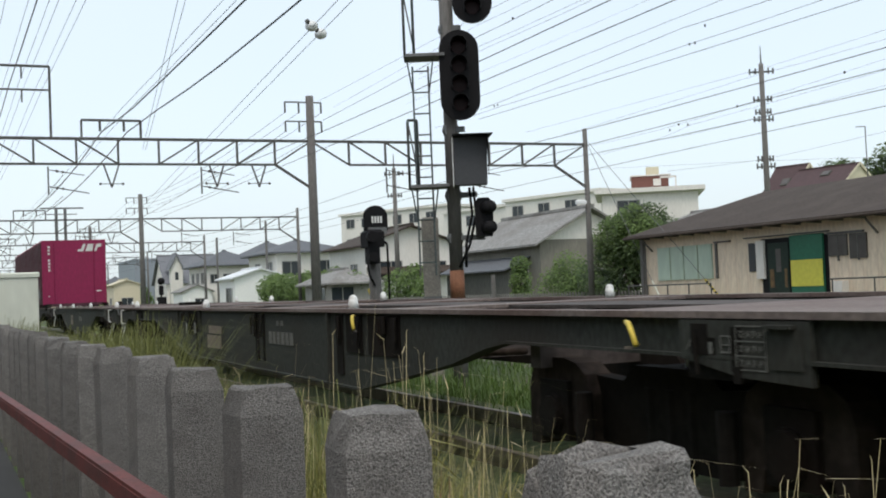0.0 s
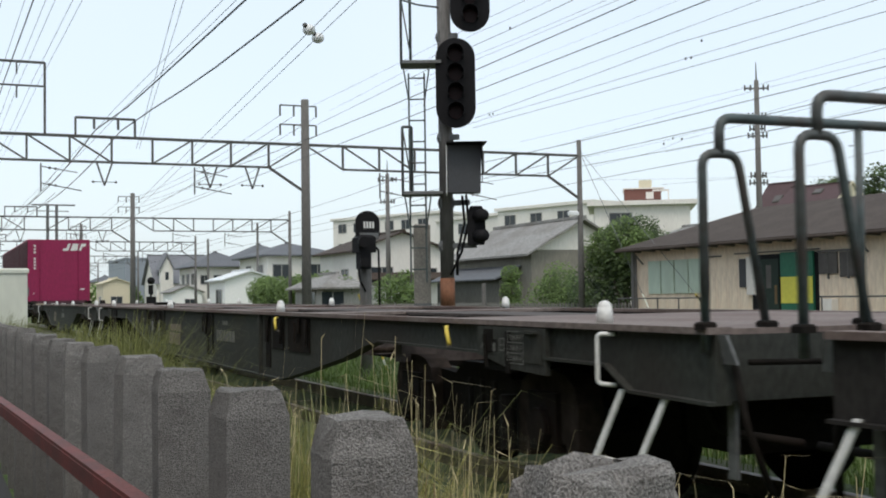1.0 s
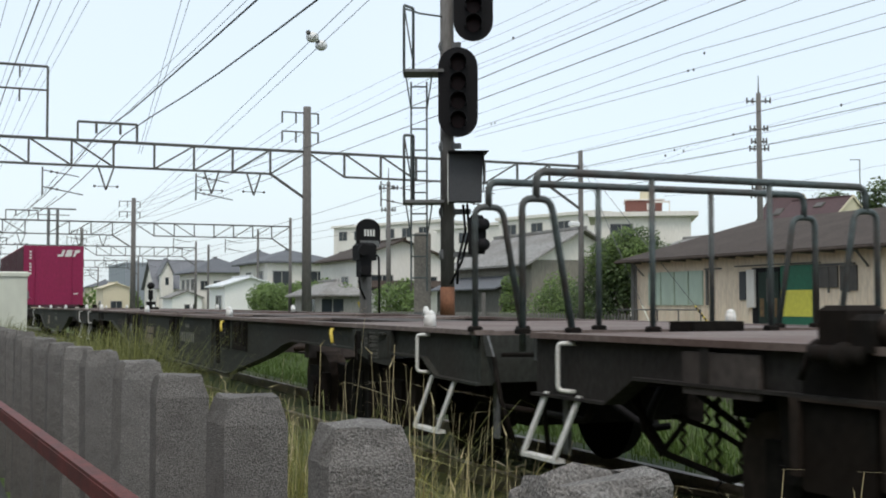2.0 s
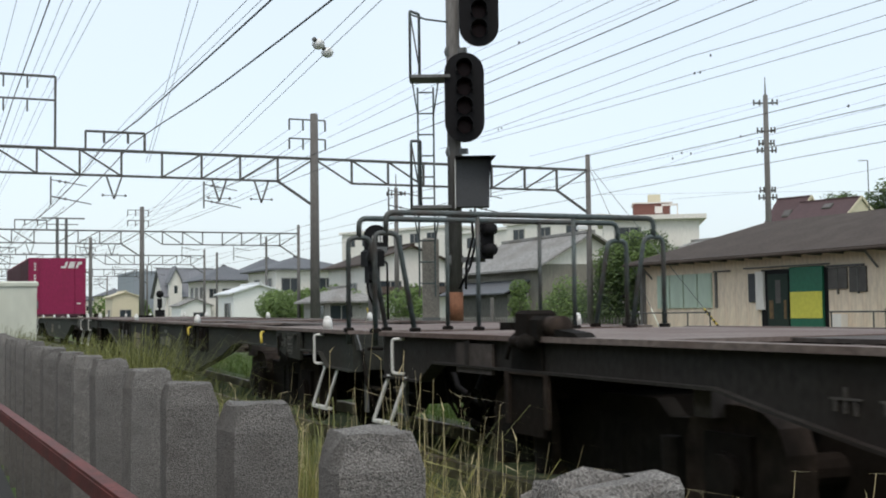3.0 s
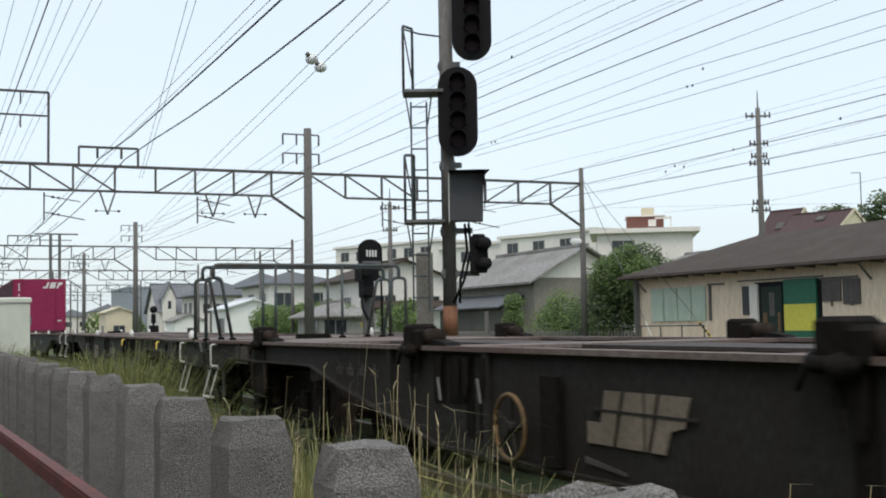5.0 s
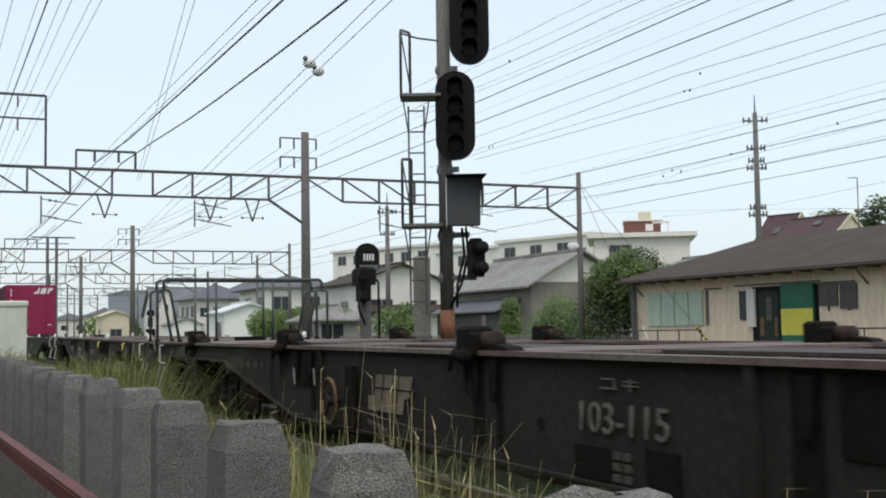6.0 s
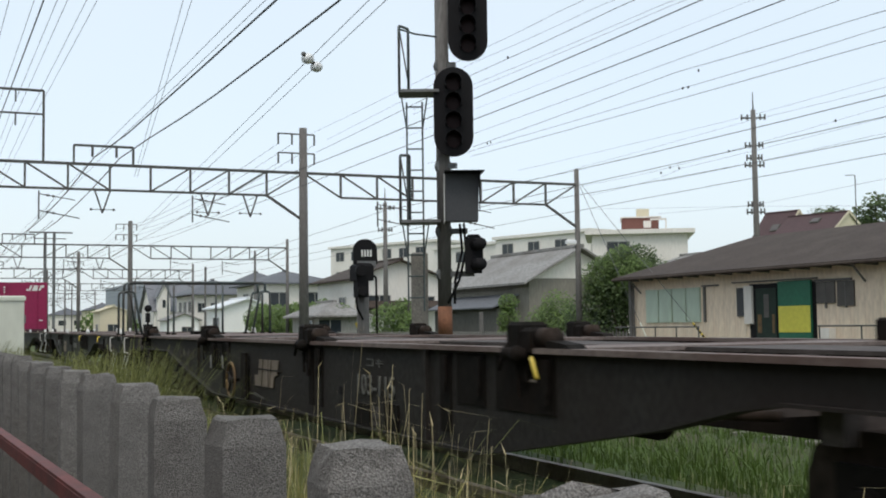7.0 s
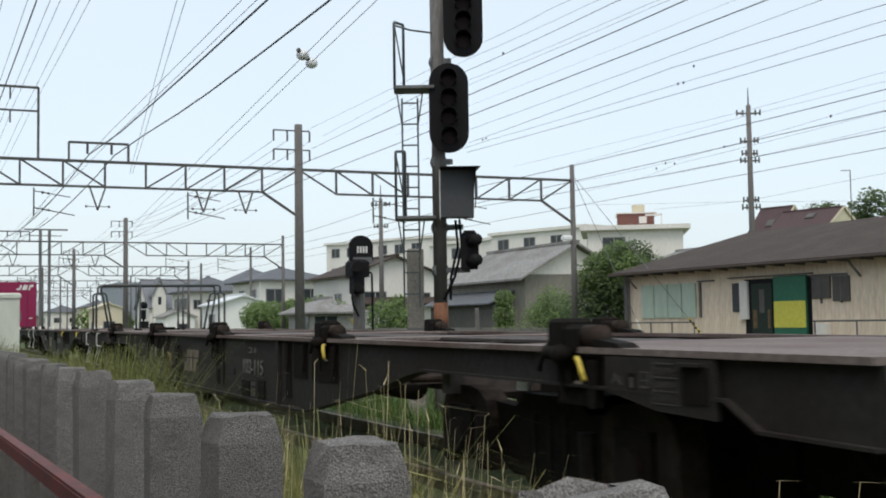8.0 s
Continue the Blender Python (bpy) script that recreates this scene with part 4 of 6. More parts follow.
                for x in (1.3, 2.1, 2.9):
                    f.tube([(x, y, h), (x, y, h - 0.45)], 0.03, 6).tube([(x, y, h - 0.85), (x, y, h - 1.3)], 0.03, 6)
            else:
                f.tube([(a + 0.65, y, h), (a + 0.65, y, h - 0.4)], 0.045, 6).tube([(b - 0.6, y, h), (b - 0.6, y, h - 0.4)], 0.045, 6)
            part("wire_frame", f, M_TRUSS, g)
    return g


lamp_gantry = gantry(44, 0.3, 13.5, 25.77, 7.08)
part('lamp', Kit().bevel_box(25.15, 25.6, 43.8, 44.0, 4.5, 4.68, 0.05).beam((25.55, 44, 4.55), (25.77, 44, 4.4), 0.05), M_INSUL, lamp_gantry, 'small white yard lamp')
gantry(86, 0.3, 13.5, 25.1, 7.08)
gantry(121, 0.5, 14.0, 25.3, 7.1)
gantry(160, 0.6, 14.6, 25.8, 7.15)
gantry(204, 0.8, 15.0, 26.3, 7.2, False)
gantry(255, 1.0, 15.4, 26.8, 7.2, False)
gantry(310, 1.2, 15.8, 27.2, 7.2, False)


def twin_mast(x, y, h):
    m = thing("twin_mast", "far twin pole mast with a crossarm", "mast")
    for o in (-0.35, 0.35):
        part("pole", Kit().tube([(x + o, y, GROUND), (x + o, y, h)], 0.12, 8), M_STEELPAINT, m)
    part("cross_arm", Kit().beam((x - 1.6, y, h), (x + 1.8, y, h), 0.12).beam((x - 1.2, y, h - 0.5), (x + 1.3, y, h - 0.5), 0.07), M_STEELPAINT, m)


twin_mast(9.4, 101.0, 9.1)


# ---- main signal ----
def main_signal():
    s = thing("railway_signal", "tall colour light signal mast with dark heads and ladder", "signal")
    x, y = 7.25, 16.38
    part("mast", Kit().tube([(x, y, 1.36), (x, y, 7.4)], 0.105, 14), M_POLE, s, "brown-grey mast tube", smooth=True)
    part("mast_foot", Kit().tube([(x, y, GROUND), (x, y, 0.9)], 0.115, 14), M_POLE, s, smooth=True)
    part("mast_base", Kit().tube([(x, y, 0.9), (x, y, 1.36)], 0.112, 14), M_ORANGE, s, "rust orange band on the mast", smooth=True)
    fwd = Vector((-0.40, -0.915, 0))      # towards the camera side, along the line
    sd = Vector((0.915, -0.40, 0))
    def head(cz, h, wdt, lamps, ox):
        c = Vector((x, y, 0)) + fwd * 0.22 + sd * ox
        out = []
        r = wdt / 2
        for i in range(13):
            a = math.pi * i / 12
            out.append((math.cos(a) * r, h / 2 - r + math.sin(a) * r))
        for i in range(13):
            a = math.pi + math.pi * i / 12
            out.append((math.cos(a) * r, -h / 2 + r + math.sin(a) * r))
        k = Kit().prism([c + sd * u + Vector((0, 0, cz + v)) for u, v in out], fwd * 0.03)
        hd = part("signal_head", k, M_BLACK, s, "matt black oval signal backboard")
        part("lamp_case", Kit().prism([c - fwd * 0.002 + sd * u + Vector((0, 0, cz + v)) for u, v in ((-0.14, -h / 2 + 0.1), (0.14, -h / 2 + 0.1), (0.14, h / 2 - 0.1), (-0.14, h / 2 - 0.1))], -fwd * 0.18), M_BLACK, hd)
        for i in range(lamps):
            z = cz + h / 2 - 0.26 - i * (h - 0.5) / (lamps - 1)
            o = c + fwd * 0.032 + Vector((0, 0, z))
            lens = Kit()
            arc = [(r, math.radians(q)) for r, qs in ((0.13, range(-30, 211, 20)), (0.122, range(210, -31, -20))) for q in qs]
            part("hood", Kit().prism([o + sd * r * math.cos(t) + Vector((0, 0, r * math.sin(t))) for r, t in arc], fwd * 0.26), M_BLACK, hd)
            lens.prism([o + sd * 0.105 * math.cos(2 * math.pi * j / 16) + Vector((0, 0, 0.105 * math.sin(2 * math.pi * j / 16))) for j in range(16)], fwd * 0.012)
            part("lens", lens, M_LENS, hd)
    head(4.30, 1.37, 0.60, 4, 0.165)
    head(5.76, 1.37, 0.60, 4, 0.40)
    for z, l in ((3.5, 0.2), (5.05, 0.2), (2.5, 0.35), (1.85, 0.45)):
        c = Vector((x, y, z))
        part("bracket", Kit().beam(c, c + sd * l + fwd * 0.1, 0.07, 0.08).disc((x, y, z), "y", 0.125, 0.1, 12), M_STEELPAINT, s)
    # relay display box with its hood
    c = Vector((x, y, 0)) + fwd * 0.2 + sd * 0.27
    bx = Kit().prism([c + sd * u + Vector((0, 0, z)) for u, z in ((-0.24, 2.62), (0.24, 2.62), (0.26, 3.33), (-0.24, 3.33))], fwd * 0.28)
    box = part("route_box", bx, M_BOXGREY, s, "dark grey route indicator box")
    hood = Kit().prism([c + sd * u + fwd * v + Vector((0, 0, 3.34)) for u, v in ((-0.26, -0.02), (0.3, -0.02), (0.34, 0.5), (-0.26, 0.5))], (0, 0, 0.012))
    hood.prism([c + sd * 0.262 + fwd * v + Vector((0, 0, z)) for v, z in ((0.0, 3.34), (0.5, 3.34), (0.28, 2.75))], sd * 0.012)
    part("hood", hood, M_BLACK, box)
    part("side_plate", Kit().prism([c - sd * 0.255 + fwd * v + Vector((0, 0, z)) for v, z in ((-0.02, 2.6), (0.28, 2.6), (0.28, 3.33), (-0.02, 3.33))], -sd * 0.012), M_WHITE, box, "white side plate")
    # small subsidiary signal
    c = Vector((x, y, 0)) + fwd * 0.15 + sd * 0.44
    k = Kit().prism([c + sd * u + Vector((0, 0, z)) for u, z in ((-0.13, 1.85), (0.12, 1.85), (0.14, 1.95), (0.14, 2.35), (0.08, 2.43), (-0.08, 2.43), (-0.13, 2.35))], fwd * 0.16)
    sub = part("shunt_signal", k, M_BLACK, s, "small black subsidiary signal")
    for z in (1.98, 2.28):
        o = c + fwd * 0.16 + Vector((0.03, 0, z))
        part("hood", Kit().tube([o, o + fwd * 0.2 + sd * 0.08], 0.09, 12), M_BLACK, sub, smooth=True)
    cab = Kit()
    for u, v in ((0.3, 0.0), (0.24, 0.1)):
        a = Vector((x, y, 0)) + fwd * 0.15
        cab.tube([a + sd * u + Vector((0, 0, 2.6)), a + sd * (u + 0.03) + Vector((0, 0, 2.2)), a + sd * (u - 0.08) + Vector((0, 0, 1.75)), a + sd * (0.05 + v) + Vector((0, 0, 1.4))], 0.02, 6)
    part("cable", cab, M_BLACK, s, smooth=True)
    # ladder with two cages
    lx = Vector((x, y, 0)) - sd * 0.43
    rails = Kit()
    for u in (-0.12, 0.12):
        rails.tube([lx + sd * u + Vector((0, 0, 1.3)), lx + sd * u + Vector((0, 0, 4.5))], 0.014, 6)
    part("ladder_rail", rails, M_GALV, s)
    for i in range(10):
        z = 1.5 + i * 0.325
        part("rung", Kit().tube([lx - sd * 0.12 + Vector((0, 0, z)), lx + sd * 0.12 + Vector((0, 0, z))], 0.012, 6), M_GALV, s)
    for zp, h in ((2.62, 1.02), (4.6, 1.02)):
        pl = lx - sd * 0.22
        part("platform", Kit().prism([pl + sd * u + fwd * v + Vector((0, 0, zp)) for u, v in ((-0.02, -0.18), (0.6, -0.18), (0.6, 0.3), (-0.02, 0.3))], (0, 0, 0.045)), M_STEELPAINT, s)
        cg = Kit()
        cg.tube(rounded([pl + fwd * 0.28 + Vector((0, 0, zp)), pl + fwd * 0.28 + Vector((0, 0, zp + h)), pl - fwd * 0.15 + sd * 0.13 + Vector((0, 0, zp + h + 0.06)), pl - fwd * 0.15 + sd * 0.13 + Vector((0, 0, zp))], 0.05), 0.022, 8)
        if zp > 4:
            cg.tube([pl + fwd * 0.28 + Vector((0, 0, zp + h - 0.05)), pl + sd * 0.25 + fwd * 0.28 + Vector((0, 0, zp + h - 0.13)), pl + sd * 0.66 + Vector((0, 0, zp + h - 0.12))], 0.014, 6)
        cg.tube([pl + fwd * 0.28 + Vector((0, 0, zp + h)), pl + fwd * 0.1 + sd * 0.16 + Vector((0, 0, zp))], 0.011, 6)
        part("cage", cg, M_GALV, s, "grey steel ladder cage", smooth=True)
        br = Kit()
        for u in (-0.2, 0.2):
            br.tube([lx + sd * u + Vector((0, 0, zp)), lx + sd * u * 0.55 + Vector((0, 0, zp - 0.6))], 0.011, 6)
        part("stay", br, M_GALV, s)


main_signal()


def stub_post():
    p = thing("concrete_stub_post", "square grey concrete post between the tracks", "post")
    part("shaft", Kit().bevel_box(-0.13, 0.13, -0.11, 0.11, 0, 2.65, 0.02), M_SLEEPER, p)
    part("band", Kit().box(-0.14, 0.14, -0.12, 0.12, 1.35, 1.4), M_STEELPAINT, p)
    p.matrix_world = pose(7.2, 17.25, GROUND, 0, 0, -20)


stub_post()


def repeater_signal():
    s = thing("repeater_signal", "short signal post with black plate and white bars", "signal")
    x, y = 7.35, 20.3
    part("post", Kit().tube([(x, y, GROUND), (x, y, 2.25)], 0.11, 12), M_POLE, s, smooth=True)
    o = [(0.22 * 1.05 * math.cos(a), 0.10 + 0.2 * math.sin(a)) for a in [math.pi * i / 10 for i in range(11)]]
    pl = part("name_plate", Kit().prism([(x + u - 0.02, y - 0.2, 2.36 + v) for u, v in o + [(-0.23, -0.16), (0.23, -0.16)]], (0, 0.03, 0)), M_BLACK, s, "black plate with white bars")
    k = Kit()
    for i in range(4):
        k.box(x - 0.10 + i * 0.055, x - 0.065 + i * 0.055, y - 0.206, y - 0.201, 2.34, 2.46)
    part("markings", k, M_WHITE, pl)
    part("lamp_case", Kit().bevel_box(x - 0.22, x + 0.1, y - 0.3, y + 0.1, 1.9, 2.22, 0.05).tube([(x - 0.16, y - 0.3, 2.08), (x - 0.2, y - 0.5, 2.08)], 0.1, 12).tube([(x - 0.12, y - 0.3, 1.72), (x - 0.18, y - 0.5, 1.72)], 0.09, 12).box(x - 0.2, x, y - 0.3, y - 0.05, 1.6, 1.9), M_BLACK, s)
    part("conduit", Kit().tube(rounded([(x + 0.05, y - 0.1, 2.0), (x + 0.22, y - 0.1, 2.0), (x + 0.24, y - 0.1, 0.2)], 0.08), 0.02, 6).tube([(x - 0.2, y - 0.2, 1.6), (x - 0.18, y - 0.2, 1.4), (x - 0.05, y - 0.12, 1.2)], 0.02, 6), M_BLACK, s, smooth=True)
    part("bracket", Kit().box(x - 0.18, x + 0.18, y - 0.22, y - 0.1, 2.14, 2.26), M_STEELPAINT, s)


repeater_signal()


def dwarf_signal():
    s = thing("dwarf_signal", "small far black signal beside the track", "signal")
    part("post", Kit().tube([(0, 0, GROUND), (0, 0, 2.2)], 0.1, 10), M_BLACK, s)
    part("head", Kit().ball((0, -0.1, 3.3), 0.36, 12, 8).box(-0.2, 0.2, -0.2, 0.2, 2.0, 2.9).box(-0.4, 0.45, -0.2, 0.2, 1.0, 1.8), M_BLACK, s)
    s.matrix_world = Matrix.Translation((12.87, 75, 0.2)) @ Matrix.Scale(0.66, 4)


dwarf_signal()


# ---- wires ----
def wire(name, pts, r, label, sag=0.0, n=10):
    out = []
    for a, b in zip(pts, pts[1:]):
        a, b = Vector(a), Vector(b)
        for i in range(n):
            t = i / n
            p = a.lerp(b, t)
            p.z -= sag * 4 * t * (1 - t)
            out.append(p)
    out.append(Vector(pts[-1]))
    ob = part(name, Kit().tube(out, r, 5), M_WIRE)
    return tagged(ob, label, "wire", group="overhead wires")


GY = (-4, 44, 86, 121, 160, 204)
def line(x, z, r, sag, label="thin overhead line wire above the tracks", drift=0.0):
    wire("overhead_wire", [(x + drift * (y - 44), y, z) for y in GY], r, label, sag)


for z, sag, label in ((5.75, 0.35, "catenary messenger wire over a track"), (5.0, 0.0, "contact wire over a track")):
    wire("overhead_wire", [(4.2, y, z) for y in GY[1:]], 0.009, label, sag)
for x in (9.6, 17.0, 20.8):
    line(x, 5.75, 0.009, 0.35, "catenary messenger wire over a track")
    line(x, 5.0, 0.008, 0.0, "contact wire over a track")


def span(a, b, r=0.011, label="overhead wire spanning the tracks", on=0.0):
    """A straight wire through two points, carried on beyond the first towards the camera."""
    a, b = Vector(a), Vector(b)
    wire("overhead_wire", [a + (a - b) * on, b], r, label)


for x0, far, pts in ((6.0, 5.45, ((17.0, 7.20), (21.5, 7.23), (26.9, 7.28), (33.5, 7.36), (39.2, 7.44))), (7.0, 6.35, ((17.0, 7.12), (20.8, 7.13), (25.1, 7.17), (30.8, 7.25), (34.9, 7.37), (40.5, 7.6)))):
    near = [(x0, y, z) for y, z in pts]
    hook = (far + 0.15, 44.0, 7.33)
    wire("overhead_wire", near + [hook], 0.022, "thick dark feeder cable on the gantries", 0.0, 3)
    wire("overhead_wire", [hook, (far, 86, 7.36), (far, 121, 7.36), (far, 160, 7.36)], 0.022, "thick dark feeder cable on the gantries", 0.5)
for x in (1.73, 2.27, 2.76, 2.98, 3.39, 3.62):
    line(x, 8.9, 0.007, 0.15)
line(2.47, 8.9, 0.018, 0.15, "dark cable on the gantry frame")
line(6.34, 8.2, 0.008, 0.1)
line(6.64, 8.2, 0.008, 0.1)
span((5.16, 26, 8.19), (7.05, 44, 6.7), 0.007, on=0.9)
span((5.34, 26, 8.2), (7.15, 44, 6.7), 0.007, on=0.9)
for x, z in ((12.5, 8.2), (13.05, 8.2), (13.95, 8.2), (12.5, 7.45), (13.95, 7.45)):
    wire("overhead_wire", [(x, y, z) for y in GY[1:]], 0.008, "thin line wire on the pole arms", 0.5)
# long line wires on the right of the signal: plane x, radius, (y, z) along the wire
for x, r, pts in (
        (13.95, 0.007, ((44.33, 8.71), (28.43, 8.63), (24.54, 8.61))),
        (13.95, 0.006, ((42.35, 8.18), (29.42, 8.38), (22.80, 8.27))),
        (13.95, 0.011, ((43.78, 7.88), (29.44, 8.06), (21.93, 8.04))),
        (15.00, 0.006, ((31.55, 8.28), (22.06, 8.16))),
        (15.00, 0.006, ((31.44, 8.14), (21.62, 8.05))),
        (18.00, 0.004, ((37.77, 8.80), (23.24, 8.74))),
        (20.00, 0.009, ((42.18, 8.70), (22.57, 8.74))),
        (20.00, 0.011, ((42.21, 8.18), (28.32, 8.36), (20.51, 8.13))),
        (20.00, 0.009, ((40.57, 8.02), (28.01, 7.83), (20.53, 7.75))),
        (20.00, 0.011, ((42.39, 7.82), (20.55, 7.43))),
        (42.00, 0.012, ((80.49, 12.98), (52.54, 12.53), (43.26, 12.63))),
        (42.00, 0.012, ((74.58, 11.96), (52.90, 12.25), (43.29, 12.19))),
        (42.00, 0.011, ((70.88, 10.69), (62.44, 10.58), (54.50, 10.80), (43.35, 11.24))),
        (42.00, 0.012, ((69.86, 9.90), (62.47, 10.04), (59.05, 10.41), (43.38, 10.72))),
        (42.00, 0.012, ((61.17, 9.88), (52.70, 9.87), (43.42, 9.98))),
        (42.00, 0.011, ((61.72, 7.89), (52.54, 7.52), (43.55, 7.78))),
        (42.00, 0.009, ((69.91, 8.97), (52.84, 7.49), (46.23, 6.86)))):
    (ya, za), (yb, zb) = pts[-2:]
    (yc, zc), (yd, zd) = pts[:2]
    k, q = 0.6, 0.5
    way = [(x, yb + (yb - ya) * k, zb + (zb - za) * k)] + [(x, y, z) for y, z in reversed(pts)]
    if yc < 42:
        way.append((x, yc + (yc - yd) * q, zc + (zc - zd) * q))
    wire("overhead_wire", way, r * (0.75 if x < 30 else 0.6), "thin overhead line wire above the tracks", 0.02, 4)


def droplets():
    """Small dark clips and insulators on the line wires."""
    for x, y, z in ((20.00, 27.23, 8.19), (20.00, 28.01, 7.83), (20.00, 27.74, 7.81), (20.00, 40.92, 8.12), (20.00, 40.62, 8.12), (13.95, 27.23, 8.07), (42.00, 60.34, 10.62), (42.00, 59.40, 10.46), (42.00, 61.33, 10.40), (42.00, 54.55, 10.81), (42.00, 45.89, 11.13), (42.00, 52.89, 12.44)):
        ob = part("wire_clip", Kit().ball((x, y, z), 0.03 if x < 30 else 0.055, 8, 5, 1.5), M_WIRE)
        tagged(ob, "small dark insulator clip on a line wire", "insulator", group="clips on the wires")


droplets()


def insulators():
    i = thing("insulator_pair", "pair of white porcelain ball insulators on wires", "insulator")
    for c in ((9.03, 29.0, 8.03), (9.5, 29.72, 8.0)):
        part("ball", Kit().ball(c, 0.17, 14, 9, 0.85), M_INSUL, i, smooth=True)
        part("cap", Kit().tube([(c[0] - 0.16, c[1] - 0.12, c[2] + 0.1), (c[0] - 0.02, c[1], c[2])], 0.06, 8), M_TRUSS, i)


insulators()
span((8.65, 24.0, 8.0), (13.5, 86.0, 7.85), 0.009, on=0.3)
span((9.02, 24.0, 8.02), (13.95, 86.0, 7.85), 0.009, on=0.3)


# ---- buildings ----
def roof_sheet(k, a, b, c, d, t=0.12):
    """A sloped roof plane of thickness t, its corners in order."""
    k.prism([a, b, c, d], (0, 0, -t))


def house(name, label, m, w, d, h, rise, wall, roof, style="gable", eave=0.5, windows=(), base=GROUND, far=1.0):
    """A house: w along its own x, d along y, ridge along x. windows: (face, along, height, width, tall), face in 's', 'n', 'w', 'e'. far: how much farther off and larger it stands."""
    m = Matrix.Translation(EYE) @ Matrix.Scale(far, 4) @ Matrix.Translation(-Vector(EYE)) @ m
    b = thing(name, label, "house" if name == "house" else name.replace("_", " "), m=m)
    z0, z1 = base, base + h
    body = Kit()
    body.box(0, w, 0, d, z0, z1)
    if style == "gable":
        for x in (0.0, w - 0.1):
            body.prism([(x, 0, z1), (x, d, z1), (x, d / 2, z1 + rise)], (0.1, 0, 0))
    part("wall", body, wall, b)
    r = Kit()
    e = eave
    s = rise / (d / 2)
    if style == "gable":
        roof_sheet(r, (-e, -e, z1 - s * e + 0.1), (w + e, -e, z1 - s * e + 0.1), (w + e, d / 2, z1 + rise + 0.1), (-e, d / 2, z1 + rise + 0.1))
        roof_sheet(r, (w + e, d + e, z1 - s * e + 0.1), (-e, d + e, z1 - s * e + 0.1), (-e, d / 2, z1 + rise + 0.1), (w + e, d / 2, z1 + rise + 0.1))
        r.beam((-e, d / 2, z1 + rise + 0.14), (w + e, d / 2, z1 + rise + 0.14), 0.3, 0.16)
    elif style == "hip":
        q = min(d / 2, w / 2 - 0.2)
        zt = z1 + rise
        pts = [(-e, -e, z1), (w + e, -e, z1), (w + e, d + e, z1), (-e, d + e, z1), (q, d / 2, zt), (w - q, d / 2, zt)]
        r.poly(pts, [(0, 1, 5, 4), (1, 2, 5), (2, 3, 4, 5), (3, 0, 4), (3, 2, 1, 0)])
        r.box(-e, w + e, -e, d + e, z1 - 0.12, z1)
        r.beam((q, d / 2, zt + 0.03), (w - q, d / 2, zt + 0.03), 0.3, 0.16)
    else:
        r.box(-e, w + e, -e, d + e, z1, z1 + 0.35)
    part("roof", r, roof, b)
    for face, u, z, ww, hh in windows:
        def at(du, dz, o):
            if face == "s":
                return (u + du, -o, z0 + z + dz)
            if face == "n":
                return (u + du, d + o, z0 + z + dz)
            if face == "w":
                return (-o, u + du, z0 + z + dz)
            return (w + o, u + du, z0 + z + dz)
        out = Vector(at(0, 0, 1)) - Vector(at(0, 0, 0))
        win = part("window", Kit().prism([at(0, 0, 0.004), at(ww, 0, 0.004), at(ww, hh, 0.004), at(0, hh, 0.004)], out * 0.02), M_GLASS, b)
        fr = Kit()
        for du0, du1, a0, a1 in ((-0.06, ww + 0.06, -0.06, 0.0), (-0.06, ww + 0.06, hh, hh + 0.06), (-0.06, 0.0, 0, hh), (ww, ww + 0.06, 0, hh), (ww / 2 - 0.03, ww / 2 + 0.03, 0, hh)):
            fr.prism([at(du0, a0, 0.003), at(du1, a0, 0.003), at(du1, a1, 0.003), at(du0, a1, 0.003)], out * 0.06)
        part("frame", fr, M_WALL_GREY, win)
    return b


def foliage(name, label, centres, mat, leaf=0.16, count=900, trunk=None, seed=1, category="shrub"):
    """A plant: limbs from the ground into each clump, and loose leaves round uneven clumps."""
    rng = random.Random(seed)
    t = thing(name, label, category)
    tk = Kit()
    x0, y0 = trunk if trunk else (centres[0][0], centres[0][1])
    for cx, cy, cz, r in centres:
        mid = (x0 * 0.5 + cx * 0.5, y0 * 0.5 + cy * 0.5, GROUND + (cz - GROUND) * 0.5)
        tk.tube([(x0, y0, GROUND), mid, (cx, cy, cz)], 0.09 * (0.5 + r * 0.4), 6, 0.02)
    part("trunk", tk, M_BARK, t)
    k = Kit()
    total = sum(c[3] ** 2 for c in centres)
    for cx, cy, cz, r in centres:
        for i in range(int(count * r * r / total)):
            d = Vector((rng.gauss(0, 1), rng.gauss(0, 1), rng.gauss(0, 1))).normalized()
            rr = r * (0.45 + 0.6 * rng.random() ** 0.6) * (1 + 0.22 * noise.noise(d * 2.2 + Vector((cx, cy, cz))))
            p = Vector((cx, cy, cz)) + d * rr
            a = Vector((rng.gauss(0, 1), rng.gauss(0, 1), rng.gauss(0, 1))).normalized() * leaf
            b = a.orthogonal().normalized() * leaf * 0.55
            k.poly([p - a, p + b, p + a, p - b], [(0, 1, 2, 3)])
    me = bpy.data.meshes.new("crown")
    me.from_pydata(k.v, [], k.f)
    me.materials.append(mat)
    ob = part("crown", me, mat, t)
    ob["kind"] = "stuff"
    return t


